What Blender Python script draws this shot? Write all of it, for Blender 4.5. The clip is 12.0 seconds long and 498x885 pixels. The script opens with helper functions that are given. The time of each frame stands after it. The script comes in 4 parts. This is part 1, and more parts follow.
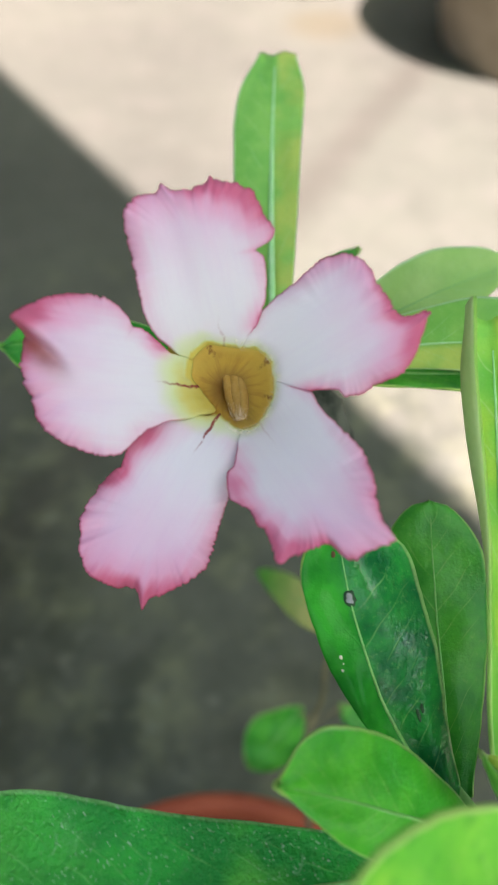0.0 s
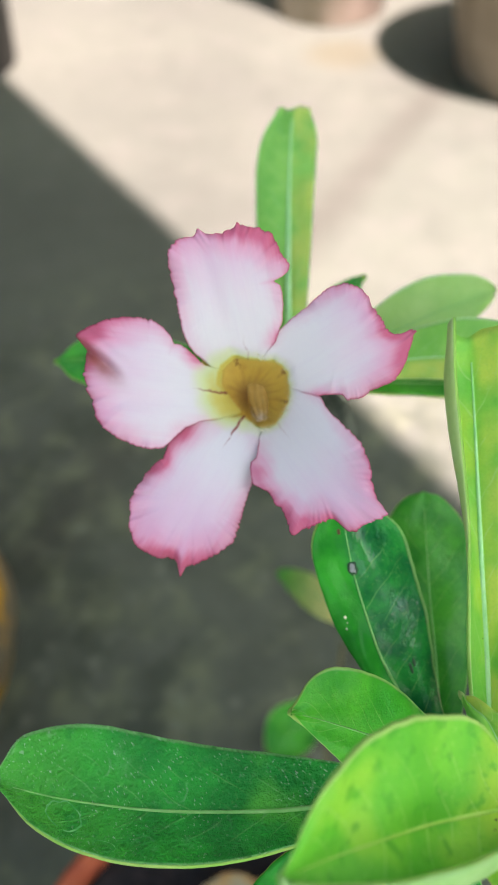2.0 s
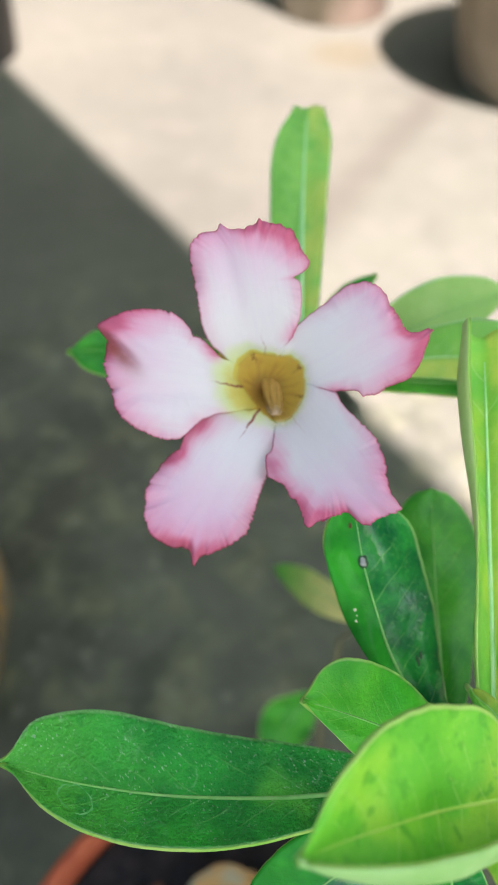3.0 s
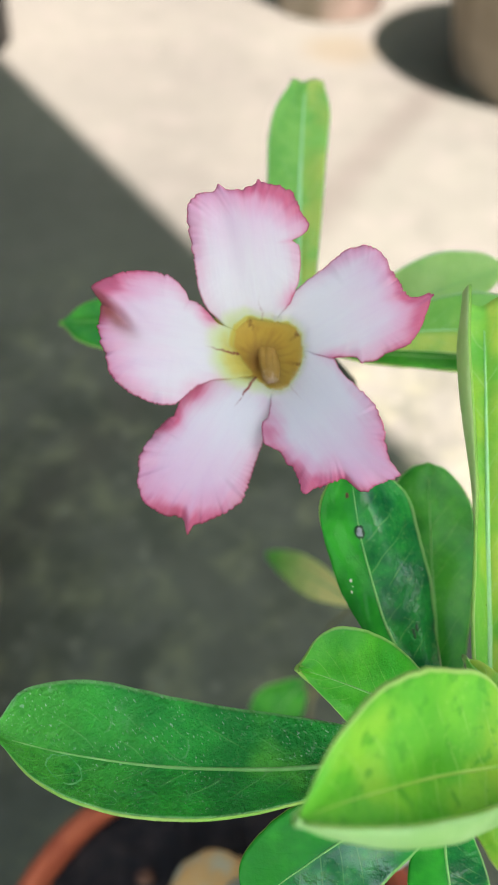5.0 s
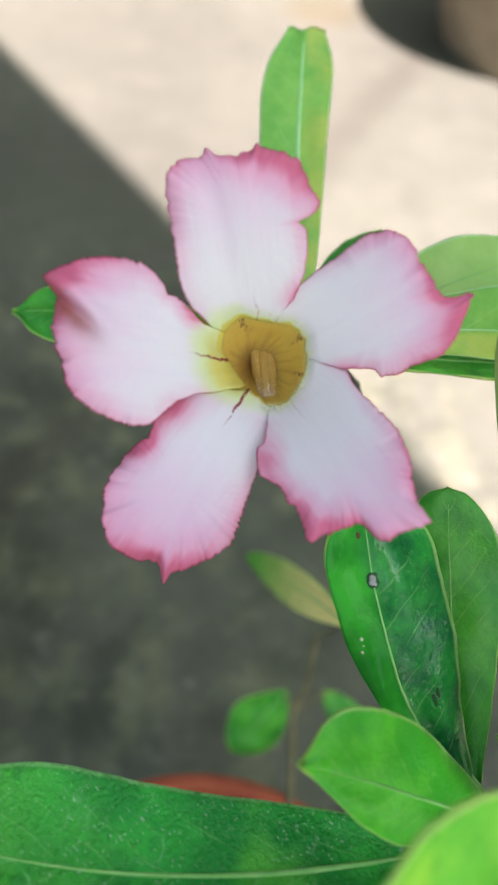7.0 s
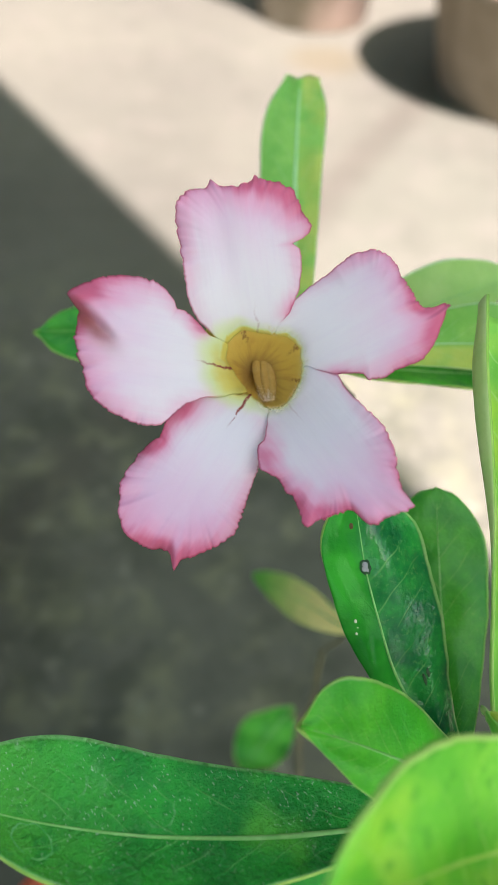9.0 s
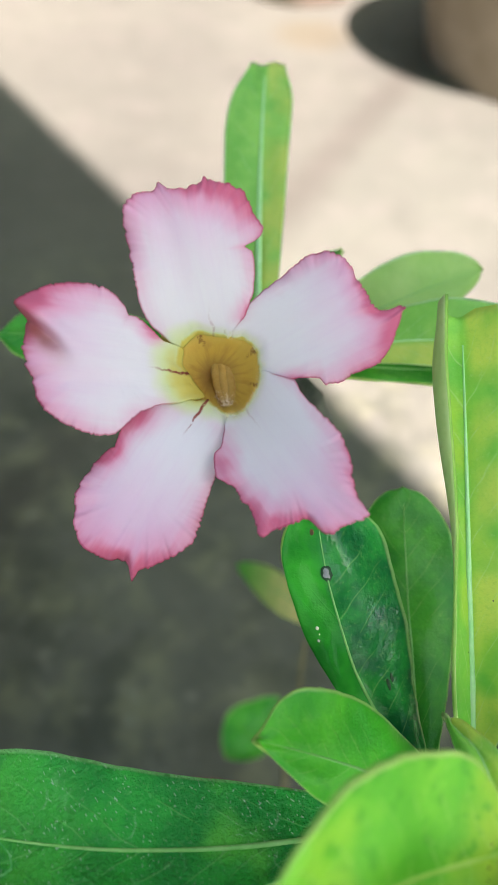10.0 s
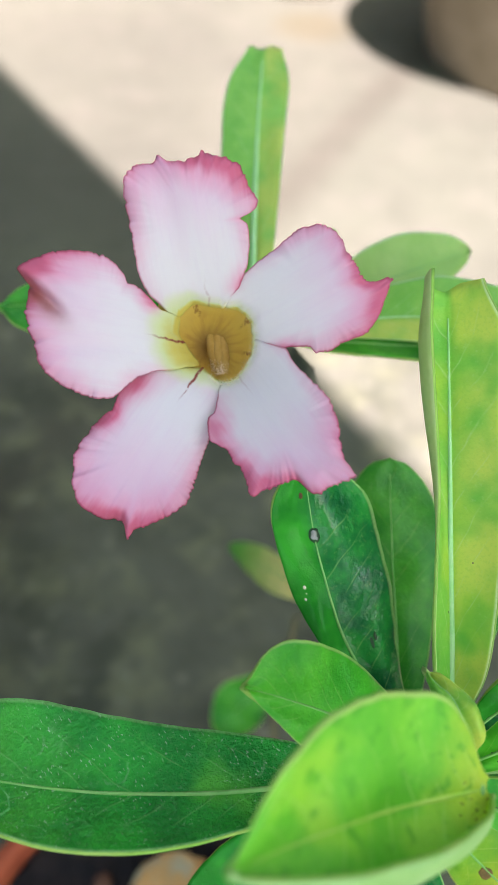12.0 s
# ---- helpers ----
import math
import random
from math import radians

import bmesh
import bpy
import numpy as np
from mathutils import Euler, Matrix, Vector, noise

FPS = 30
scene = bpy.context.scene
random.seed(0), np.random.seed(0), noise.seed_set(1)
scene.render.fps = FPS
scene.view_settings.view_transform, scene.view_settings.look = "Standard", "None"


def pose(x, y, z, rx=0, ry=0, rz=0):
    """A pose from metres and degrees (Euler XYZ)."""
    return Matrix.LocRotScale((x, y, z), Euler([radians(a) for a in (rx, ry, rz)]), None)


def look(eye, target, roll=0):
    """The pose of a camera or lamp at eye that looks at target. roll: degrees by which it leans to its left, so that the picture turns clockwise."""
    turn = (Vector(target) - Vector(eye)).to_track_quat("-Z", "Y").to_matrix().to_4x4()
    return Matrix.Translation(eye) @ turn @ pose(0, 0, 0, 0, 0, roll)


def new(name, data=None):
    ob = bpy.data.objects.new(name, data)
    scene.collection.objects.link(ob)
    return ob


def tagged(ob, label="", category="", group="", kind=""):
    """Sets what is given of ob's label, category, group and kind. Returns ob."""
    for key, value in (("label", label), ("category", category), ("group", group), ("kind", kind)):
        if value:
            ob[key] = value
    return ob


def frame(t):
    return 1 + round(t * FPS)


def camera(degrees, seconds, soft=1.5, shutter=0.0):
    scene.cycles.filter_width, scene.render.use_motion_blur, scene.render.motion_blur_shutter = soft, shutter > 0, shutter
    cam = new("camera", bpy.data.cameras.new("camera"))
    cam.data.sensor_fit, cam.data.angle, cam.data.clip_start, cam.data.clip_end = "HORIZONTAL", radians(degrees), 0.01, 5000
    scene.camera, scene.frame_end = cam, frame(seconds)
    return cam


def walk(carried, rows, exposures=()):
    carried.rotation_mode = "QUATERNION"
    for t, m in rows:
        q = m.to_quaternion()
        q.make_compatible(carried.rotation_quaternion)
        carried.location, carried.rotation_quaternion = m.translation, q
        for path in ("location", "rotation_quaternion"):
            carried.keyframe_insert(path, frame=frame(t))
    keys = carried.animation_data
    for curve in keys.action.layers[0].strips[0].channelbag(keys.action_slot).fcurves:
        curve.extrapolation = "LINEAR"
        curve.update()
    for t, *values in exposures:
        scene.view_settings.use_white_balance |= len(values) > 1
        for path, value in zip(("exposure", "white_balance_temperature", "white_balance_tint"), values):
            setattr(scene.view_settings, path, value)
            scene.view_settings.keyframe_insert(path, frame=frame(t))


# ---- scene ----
cam = camera(38.0, 12.0)
# seconds, eye in metres, turn in degrees
PATH = [
    (0, 0.00184, -0.00067, 0.49925, 40.630, 0.606, 0.566),
    (0.5, 0.00902, -0.01685, 0.49706, 41.468, 2.135, 0.790),
    (1, 0.02024, -0.02090, 0.50280, 41.685, 2.730, 1.522),
    (1.5, 0.01873, -0.02017, 0.50733, 42.208, 2.673, 2.060),
    (2, 0.00255, -0.02155, 0.51611, 42.184, 1.841, 1.708),
    (2.5, -0.00941, -0.02316, 0.51690, 41.762, 0.808, 2.819),
    (3, -0.00262, -0.02393, 0.51720, 42.011, 0.354, 2.199),
    (3.2, 0.00108, -0.02876, 0.51688, 41.771, 1.242, 2.215),
    (4.8, -0.00557, -0.02229, 0.51197, 41.133, -0.654, 1.975),
    (5, -0.00370, -0.02700, 0.51081, 41.892, -0.636, 2.129),
    (5.5, -0.00871, -0.02400, 0.50705, 40.521, -1.398, 1.561),
    (6, -0.00318, -0.01414, 0.50513, 39.719, -0.992, 1.321),
    (6.5, -0.00348, -0.00208, 0.50146, 38.105, -0.876, 1.286),
    (6.7, -0.00739, -0.00190, 0.49810, 38.609, -1.981, 1.453),
    (8.3, -0.00766, 0.00560, 0.49414, 41.786, -3.305, 0.939),
    (8.5, -0.01234, 0.00295, 0.49729, 41.842, -2.943, 1.309),
    (9, -0.00639, -0.01484, 0.50144, 42.653, -1.859, 1.302),
    (9.5, -0.00818, -0.01230, 0.50424, 41.608, -2.416, 1.023),
    (10, 0.00110, -0.00944, 0.50323, 41.082, -1.235, 0.408),
    (10.5, -0.00268, -0.00738, 0.50334, 40.551, -1.641, 0.568),
    (11, -0.00302, -0.01251, 0.49790, 39.580, -2.619, 0.334),
    (11.5, -0.00304, -0.02116, 0.50257, 40.361, -3.086, 0.334),
    (12, 0.00146, -0.01707, 0.50394, 40.573, -2.119, 0.690),
]
# the picture darkens a little where the flower fills it; the white balance holds
EXPOSURE = [(t, stops, 6850, 10) for t, stops in ((0.0, 2.86), (0.5, 2.94), (1.5, 2.97), (6.5, 2.97), (8.5, 2.87), (9.5, 2.94), (10.2, 2.90), (11.0, 2.97), (12.0, 2.96))]
walk(cam, [(t, pose(x, y, z, rx, ry, rz)) for t, x, y, z, rx, ry, rz in PATH], EXPOSURE)

# The lens of a small camera close to its subject: the flower is sharp, the ground soft.
cam.data.dof.use_dof = True
cam.data.dof.focus_distance = 0.135
cam.data.dof.aperture_fstop = 15.5

# ---- light ----
SUN_ELEVATION, SUN_SIDE = 54.0, (0.5, -0.87)
sun_dir = Vector((SUN_SIDE[0], SUN_SIDE[1], 0)).normalized() * math.cos(radians(SUN_ELEVATION))
sun_dir.z = math.sin(radians(SUN_ELEVATION))
sun = new("sun", bpy.data.lights.new("sun", "SUN"))
sun.data.energy, sun.data.angle, sun.data.color = 5.0, radians(0.6), (1.0, 0.767, 0.968)
sun.matrix_world = look(sun_dir * 20, (0, 0, 0))

world = bpy.data.worlds.new("sky")
scene.world = world
world.use_nodes = True
wn = world.node_tree.nodes
sky = wn.new("ShaderNodeTexSky")
sky.sky_type, sky.sun_disc = "NISHITA", False
sky.air_density, sky.dust_density, sky.ozone_density = 1.0, 2.0, 0.8
sky.sun_elevation, sky.sun_rotation = radians(SUN_ELEVATION), math.atan2(sun_dir.x, sun_dir.y)
world.node_tree.links.new(sky.outputs[0], wn["Background"].inputs[0])
wn["Background"].inputs[1].default_value = 0.071


# ---- materials ----
def material(name, rough=0.5, metal=0.0, spec=0.5):
    m = bpy.data.materials.new(name)
    m.use_nodes = True
    b = m.node_tree.nodes["Principled BSDF"]
    b.inputs["Roughness"].default_value = rough
    b.inputs["Metallic"].default_value = metal
    b.inputs["Specular IOR Level"].default_value = spec
    return m, m.node_tree, b


def node(tree, kind, **values):
    n = tree.nodes.new(kind)
    for k, v in values.items():
        n.inputs[k.replace("_", " ")].default_value = v
    return n


def calc(tree, op, a, b=0.0, c=0.0):
    n = tree.nodes.new("ShaderNodeMath")
    n.operation = op
    for i, v in enumerate((a, b, c)):
        if isinstance(v, (int, float)):
            n.inputs[i].default_value = v
        else:
            tree.links.new(v, n.inputs[i])
    return n.outputs[0]


def ramp(tree, value, low, high):
    """0 below low, 1 above high, smooth between."""
    n = tree.nodes.new("ShaderNodeMapRange")
    n.interpolation_type = "SMOOTHSTEP"
    tree.links.new(value, n.inputs[0])
    n.inputs[1].default_value, n.inputs[2].default_value = low, high
    return n.outputs[0]


def mix(tree, fac, a, b):
    n = tree.nodes.new("ShaderNodeMix")
    n.data_type = "RGBA"
    for slot, v in ((0, fac), (6, a), (7, b)):
        if isinstance(v, tuple):
            n.inputs[slot].default_value = (*v, 1)
        elif isinstance(v, (int, float)):
            n.inputs[slot].default_value = v
        else:
            tree.links.new(v, n.inputs[slot])
    return n.outputs[2]


def noise_of(tree, scale, detail=3.0, rough=0.55, coords="Object", seed=0.0):
    co = tree.nodes.new("ShaderNodeTexCoord")
    n = tree.nodes.new("ShaderNodeTexNoise")
    n.noise_dimensions = "4D"
    n.inputs["Scale"].default_value, n.inputs["Detail"].default_value, n.inputs["Roughness"].default_value = scale, detail, rough
    n.inputs["W"].default_value = seed
    tree.links.new(co.outputs[coords], n.inputs["Vector"])
    return n.outputs[0]


def bump(tree, shader, height, strength, distance):
    n = tree.nodes.new("ShaderNodeBump")
    n.inputs["Strength"].default_value, n.inputs["Distance"].default_value = strength, distance
    tree.links.new(height, n.inputs["Height"])
    tree.links.new(n.outputs[0], shader.inputs["Normal"])
    return n.outputs[0]


def translucent(tree, shader, colour, share):
    """Lets part of the light through a thin leaf or petal."""
    t = tree.nodes.new("ShaderNodeBsdfTranslucent")
    m = tree.nodes.new("ShaderNodeMixShader")
    m.inputs[0].default_value = share
    tree.links.new(colour, t.inputs[0])
    tree.links.new(shader.outputs[0], m.inputs[1])
    tree.links.new(t.outputs[0], m.inputs[2])
    tree.links.new(m.outputs[0], tree.nodes["Material Output"].inputs[0])


def leaf_material(name, deep, light, vein, patch=None, patch_at=(0.5, 0.7), rough=0.38, share=0.25, dust=0.0, relief=0.5, seed=0.0, tip=None, gloss=0.3, grain=330, tip_at=(0.45, 0.95), blots=0.0, base=None, base_to=0.45, half=None, wrinkle=0.0, fine=0.22):
    m, t, b = material(name, rough, spec=gloss)
    uv = t.nodes.new("ShaderNodeUVMap")
    xy = t.nodes.new("ShaderNodeSeparateXYZ")
    t.links.new(uv.outputs[0], xy.inputs[0])
    u, s = xy.outputs[0], calc(t, "ABSOLUTE", xy.outputs[1])
    colour = mix(t, ramp(t, noise_of(t, 95, 3, seed=seed), 0.35, 0.68), deep, light)
    colour = mix(t, calc(t, "MULTIPLY", ramp(t, noise_of(t, 420, 4, seed=seed), 0.42, 0.7), 0.35), colour, deep)
    if patch:
        colour = mix(t, ramp(t, noise_of(t, 62, 2, seed=seed + 3), *patch_at), colour, patch)
    if tip:
        colour = mix(t, ramp(t, calc(t, "ADD", u, calc(t, "MULTIPLY", noise_of(t, 130, 3, seed=seed), 0.3)), *tip_at), colour, tip)
    if base:
        colour = mix(t, calc(t, "SUBTRACT", 1.0, ramp(t, calc(t, "ADD", u, calc(t, "MULTIPLY", noise_of(t, 110, 3, seed=seed), 0.3)), base_to * 0.33, base_to)), colour, base)
    if blots:
        # small darker blotches, drawn out across the blade
        lay = t.nodes.new("ShaderNodeCombineXYZ")
        t.links.new(calc(t, "MULTIPLY", u, 15.0), lay.inputs[0])
        t.links.new(calc(t, "MULTIPLY", xy.outputs[1], 4.0), lay.inputs[1])
        spots = node(t, "ShaderNodeTexNoise", Scale=1.0, Detail=2.0)
        t.links.new(lay.outputs[0], spots.inputs["Vector"])
        colour = mix(t, calc(t, "MULTIPLY", ramp(t, spots.outputs[0], 0.55, 0.68), blots), colour, (0.07, 0.41, 0.02))
    if half:
        colour = mix(t, calc(t, "MULTIPLY", ramp(t, xy.outputs[1], -0.05, 0.25), ramp(t, noise_of(t, 80, 2, seed=seed + 2), 0.30, 0.58)), colour, half)
    # side veins leave the midrib slantwise
    slant = calc(t, "SUBTRACT", calc(t, "MULTIPLY", u, 10.0), calc(t, "MULTIPLY", s, 2.1))
    slant = calc(t, "ADD", slant, calc(t, "MULTIPLY", noise_of(t, 60, 2, seed=seed + 1), 1.2))
    off = calc(t, "ABSOLUTE", calc(t, "SUBTRACT", calc(t, "FRACT", slant), 0.5))
    line = calc(t, "SUBTRACT", 1.0, ramp(t, off, 0.0, 0.06))
    line = calc(t, "MULTIPLY", line, calc(t, "SUBTRACT", 1.0, ramp(t, s, 0.45, 0.95)))
    line = calc(t, "MULTIPLY", line, ramp(t, noise_of(t, 150, 2, seed=seed + 8), 0.36, 0.6))
    colour = mix(t, calc(t, "MULTIPLY", line, 0.32), colour, vein)
    edge = ramp(t, s, 0.94, 0.98)
    colour = mix(t, calc(t, "MULTIPLY", edge, 0.85), colour, vein)
    colour = mix(t, calc(t, "MULTIPLY", ramp(t, noise_of(t, 1500, 3, 0.6, seed=seed + 20), 0.48, 0.66), 0.16), colour, deep)
    colour = mix(t, calc(t, "MULTIPLY", ramp(t, noise_of(t, 900, 3, 0.6, seed=seed + 21), 0.56, 0.72), 0.16), colour, vein)
    if dust:
        # dried ticks drawn out across the blade, a few grains, and the rings of dried drops
        lay = t.nodes.new("ShaderNodeCombineXYZ")
        t.links.new(calc(t, "MULTIPLY", u, 150.0), lay.inputs[0])
        t.links.new(calc(t, "ADD", calc(t, "MULTIPLY", xy.outputs[1], 13.0), calc(t, "MULTIPLY", u, 40.0)), lay.inputs[1])
        ticks = node(t, "ShaderNodeTexNoise", Scale=1.0, Detail=2.0)
        t.links.new(lay.outputs[0], ticks.inputs["Vector"])
        spots = calc(t, "MAXIMUM", ramp(t, ticks.outputs[0], 0.625, 0.69), ramp(t, noise_of(t, 760, 2, 0.5, seed=seed + 5), 0.675, 0.71))
        spots = calc(t, "MULTIPLY", spots, ramp(t, noise_of(t, 90, 2, seed=seed + 16), 0.38, 0.58))
        blotch = mix(t, ramp(t, noise_of(t, 210, 3, 0.6, seed=seed + 31), 0.50, 0.66), colour, deep)
        colour = mix(t, calc(t, "MULTIPLY", ramp(t, noise_of(t, 75, 2, seed=seed + 30), 0.40, 0.62), 0.8), colour, blotch)
        cells = node(t, "ShaderNodeTexVoronoi", Scale=135.0)
        where = t.nodes.new("ShaderNodeTexCoord")
        t.links.new(where.outputs["Object"], cells.inputs["Vector"])
        rings = calc(t, "SUBTRACT", 1.0, ramp(t, calc(t, "ABSOLUTE", calc(t, "SUBTRACT", calc(t, "ADD", cells.outputs["Distance"], calc(t, "MULTIPLY", noise_of(t, 700, 3, seed=seed), 0.16)), 0.40)), 0.01, 0.045))
        spots = calc(t, "MAXIMUM", spots, calc(t, "MULTIPLY", calc(t, "MULTIPLY", rings, 0.30), ramp(t, noise_of(t, 120, 3, seed=seed + 18), 0.52, 0.66)))
        film = ramp(t, noise_of(t, 260, 5, 0.7, seed=seed + 7), 0.56, 0.72)
        colour = mix(t, calc(t, "MULTIPLY", calc(t, "MAXIMUM", spots, calc(t, "MULTIPLY", film, 0.16)), dust), colour, (0.55, 0.66, 0.5))
    t.links.new(colour, b.inputs["Base Color"])
    height = calc(t, "ADD", calc(t, "ADD", noise_of(t, grain, 4, 0.65, seed=seed), calc(t, "MULTIPLY", noise_of(t, grain * 5, 3, 0.6, seed=seed), fine)), calc(t, "MULTIPLY", line, 0.06))
    if wrinkle:
        puckers = noise_of(t, 230, 3, 0.55, seed=seed + 12)
        height = calc(t, "ADD", height, calc(t, "MULTIPLY", calc(t, "MULTIPLY", calc(t, "ABSOLUTE", calc(t, "SUBTRACT", puckers, 0.5)), -wrinkle), calc(t, "MULTIPLY", ramp(t, xy.outputs[1], -0.15, 0.2), ramp(t, noise_of(t, 90, 2, seed=seed + 14), 0.36, 0.6))))
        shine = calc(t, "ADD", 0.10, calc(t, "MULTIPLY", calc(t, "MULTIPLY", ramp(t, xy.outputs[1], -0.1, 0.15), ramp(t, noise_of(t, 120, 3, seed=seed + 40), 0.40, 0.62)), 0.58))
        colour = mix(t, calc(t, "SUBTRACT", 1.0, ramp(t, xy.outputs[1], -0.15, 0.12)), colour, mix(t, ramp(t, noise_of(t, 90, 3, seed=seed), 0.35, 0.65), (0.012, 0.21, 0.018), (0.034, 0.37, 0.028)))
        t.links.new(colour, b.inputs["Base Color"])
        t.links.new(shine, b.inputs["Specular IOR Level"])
    bump(t, b, height, relief, 0.0007)
    b.inputs["Roughness"].default_value = rough
    translucent(t, b, colour, share)
    return m


GREEN = {
    "lime": leaf_material("lime_leaf", (0.12, 0.54, 0.03), (0.20, 0.66, 0.04), (0.55, 0.80, 0.20), (0.34, 0.72, 0.05), (0.50, 0.66), 0.46, 0.22, relief=0.4, seed=1, gloss=0.3, blots=0.6, base=(0.50, 0.70, 0.05)),
    "bright": leaf_material("bright_leaf", (0.035, 0.37, 0.018), (0.10, 0.55, 0.03), (0.36, 0.66, 0.15), rough=0.30, share=0.22, relief=0.7, seed=2),
    "dusty": leaf_material("dusty_leaf", (0.006, 0.25, 0.024), (0.022, 0.44, 0.036), (0.22, 0.58, 0.16), (0.08, 0.47, 0.04), (0.60, 0.75), 0.30, 0.16, dust=0.50, relief=2.0, seed=3, gloss=0.30, grain=200, tip=(0.06, 0.40, 0.03), tip_at=(0.62, 1.12), fine=0.6),
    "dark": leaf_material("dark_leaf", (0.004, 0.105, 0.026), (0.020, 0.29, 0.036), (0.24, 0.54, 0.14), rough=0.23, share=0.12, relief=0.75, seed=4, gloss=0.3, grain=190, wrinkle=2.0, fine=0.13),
    "mid": leaf_material("mid_leaf", (0.022, 0.25, 0.02), (0.075, 0.42, 0.03), (0.30, 0.56, 0.13), rough=0.32, share=0.25, relief=0.6, seed=5),
    "yellow": leaf_material("yellow_green_leaf", (0.15, 0.55, 0.06), (0.26, 0.66, 0.08), (0.62, 0.80, 0.34), (0.40, 0.70, 0.07), (0.46, 0.64), 0.42, 0.26, relief=0.4, seed=6, gloss=0.25, half=(0.62, 0.76, 0.11), base=(0.10, 0.58, 0.05), base_to=0.40),
    "yellowing": leaf_material("yellowing_leaf", (0.08, 0.38, 0.02), (0.20, 0.48, 0.02), (0.50, 0.60, 0.14), rough=0.45, share=0.22, relief=0.4, seed=7, tip=(0.76, 0.64, 0.03)),
    "shoot": leaf_material("half_yellow_leaf", (0.07, 0.40, 0.03), (0.12, 0.50, 0.04), (0.40, 0.60, 0.14), rough=0.45, share=0.15, relief=0.3, seed=9, base=(0.97, 0.86, 0.30), base_to=1.15),
    "back": leaf_material("back_leaf", (0.30, 0.58, 0.13), (0.40, 0.66, 0.18), (0.42, 0.70, 0.32), rough=0.40, share=0.34, relief=0.4, seed=8),
    "tall": leaf_material("tall_back_leaf", (0.18, 0.52, 0.08), (0.28, 0.62, 0.11), (0.46, 0.72, 0.34), rough=0.42, share=0.34, relief=0.4, seed=10, half=(0.46, 0.62, 0.11)),
}


def plain(name, colour, other, scale, rough=0.6, relief=0.3, distance=0.0006, spec=0.4, seed=0.0, band=(0.35, 0.68)):
    m, t, b = material(name, rough, spec=spec)
    c = mix(t, ramp(t, noise_of(t, scale, 4, 0.6, seed=seed), *band), colour, other)
    c = mix(t, calc(t, "MULTIPLY", ramp(t, noise_of(t, scale * 5.3, 3, seed=seed), 0.45, 0.75), 0.4), c, other)
    t.links.new(c, b.inputs["Base Color"])
    bump(t, b, noise_of(t, scale * 3.1, 5, 0.65, seed=seed), relief, distance)
    return m


UNDER = plain("pale_leaf_underside", (0.17, 0.42, 0.06), (0.25, 0.50, 0.09), 120, 0.55, 0.2)
SAGE_UNDER = plain("sage_leaf_underside", (0.25, 0.49, 0.13), (0.33, 0.55, 0.19), 90, 0.6, 0.2, spec=0.2)
MARGIN = plain("pale_leaf_margin", (0.20, 0.43, 0.06), (0.30, 0.48, 0.10), 160, 0.6, 0.2, spec=0.2)
MIDRIB = plain("pale_midrib", (0.28, 0.62, 0.22), (0.40, 0.68, 0.32), 200, 0.5, 0.2)
PALE_UNDER = plain("cream_green_underside", (0.34, 0.52, 0.13), (0.44, 0.58, 0.19), 120, 0.55, 0.2)
LIME_RIB = plain("yellow_green_midrib", (0.34, 0.64, 0.07), (0.46, 0.70, 0.12), 200, 0.5, 0.2)
MIDRIB_DIM = plain("green_midrib", (0.16, 0.46, 0.09), (0.26, 0.55, 0.15), 200, 0.5, 0.2)
BARK = plain("grey_green_bark", (0.030, 0.042, 0.028), (0.15, 0.17, 0.12), 130, 0.75, 1.0, 0.002)
PALE_BARK = plain("pale_grey_stem", (0.24, 0.30, 0.22), (0.36, 0.40, 0.30), 60, 0.7, 0.5, 0.001)
TWIG = plain("olive_brown_twig", (0.085, 0.085, 0.035), (0.15, 0.14, 0.06), 90, 0.75, 0.4)
SHOOT = plain("green_shoot", (0.12, 0.30, 0.04), (0.22, 0.42, 0.08), 150, 0.6, 0.3)
TERRACOTTA = plain("terracotta", (0.26, 0.050, 0.016), (0.36, 0.085, 0.030), 60, 0.75, 0.35, 0.001)
SOIL = plain("dark_potting_soil", (0.006, 0.006, 0.006), (0.026, 0.021, 0.017), 90, 0.95, 1.0, 0.004)
PEBBLE = plain("cream_pebble", (0.68, 0.42, 0.14), (0.46, 0.50, 0.32), 42, 0.6, 0.3, band=(0.44, 0.60))
RING = plain("dried_water_ring", (0.03, 0.36, 0.05), (0.15, 0.48, 0.14), 400, 0.4, 0.3)
SPECK = plain("black_speck", (0.006, 0.006, 0.006), (0.02, 0.02, 0.015), 900, 0.6, 0.2)
SCAR = plain("grey_leaf_scar", (0.20, 0.21, 0.18), (0.32, 0.33, 0.30), 600, 0.7, 0.4)
SCAR_RIM = plain("dark_scar_rim", (0.008, 0.05, 0.012), (0.02, 0.08, 0.02), 600, 0.7, 0.4)
BROWN_SPOT = plain("brown_leaf_blotch", (0.10, 0.06, 0.015), (0.17, 0.11, 0.02), 500, 0.7, 0.3)
POT_BROWN = plain("weathered_brown_pot", (0.20, 0.165, 0.105), (0.32, 0.265, 0.185), 14, 0.7, 0.4, 0.002)
POT_SHADED = plain("shaded_pot", (0.02, 0.02, 0.02), (0.045, 0.042, 0.038), 10, 0.55, 0.3, 0.002)
POT_YELLOW = plain("yellow_painted_pot", (0.16, 0.14, 0.08), (0.50, 0.27, 0.02), 16, 0.6, 0.3, 0.002, band=(0.46, 0.56))
WALL = plain("dark_sky_block", (0.044, 0.050, 0.036), (0.075, 0.084, 0.062), 2, 0.9, 0.4, 0.006)
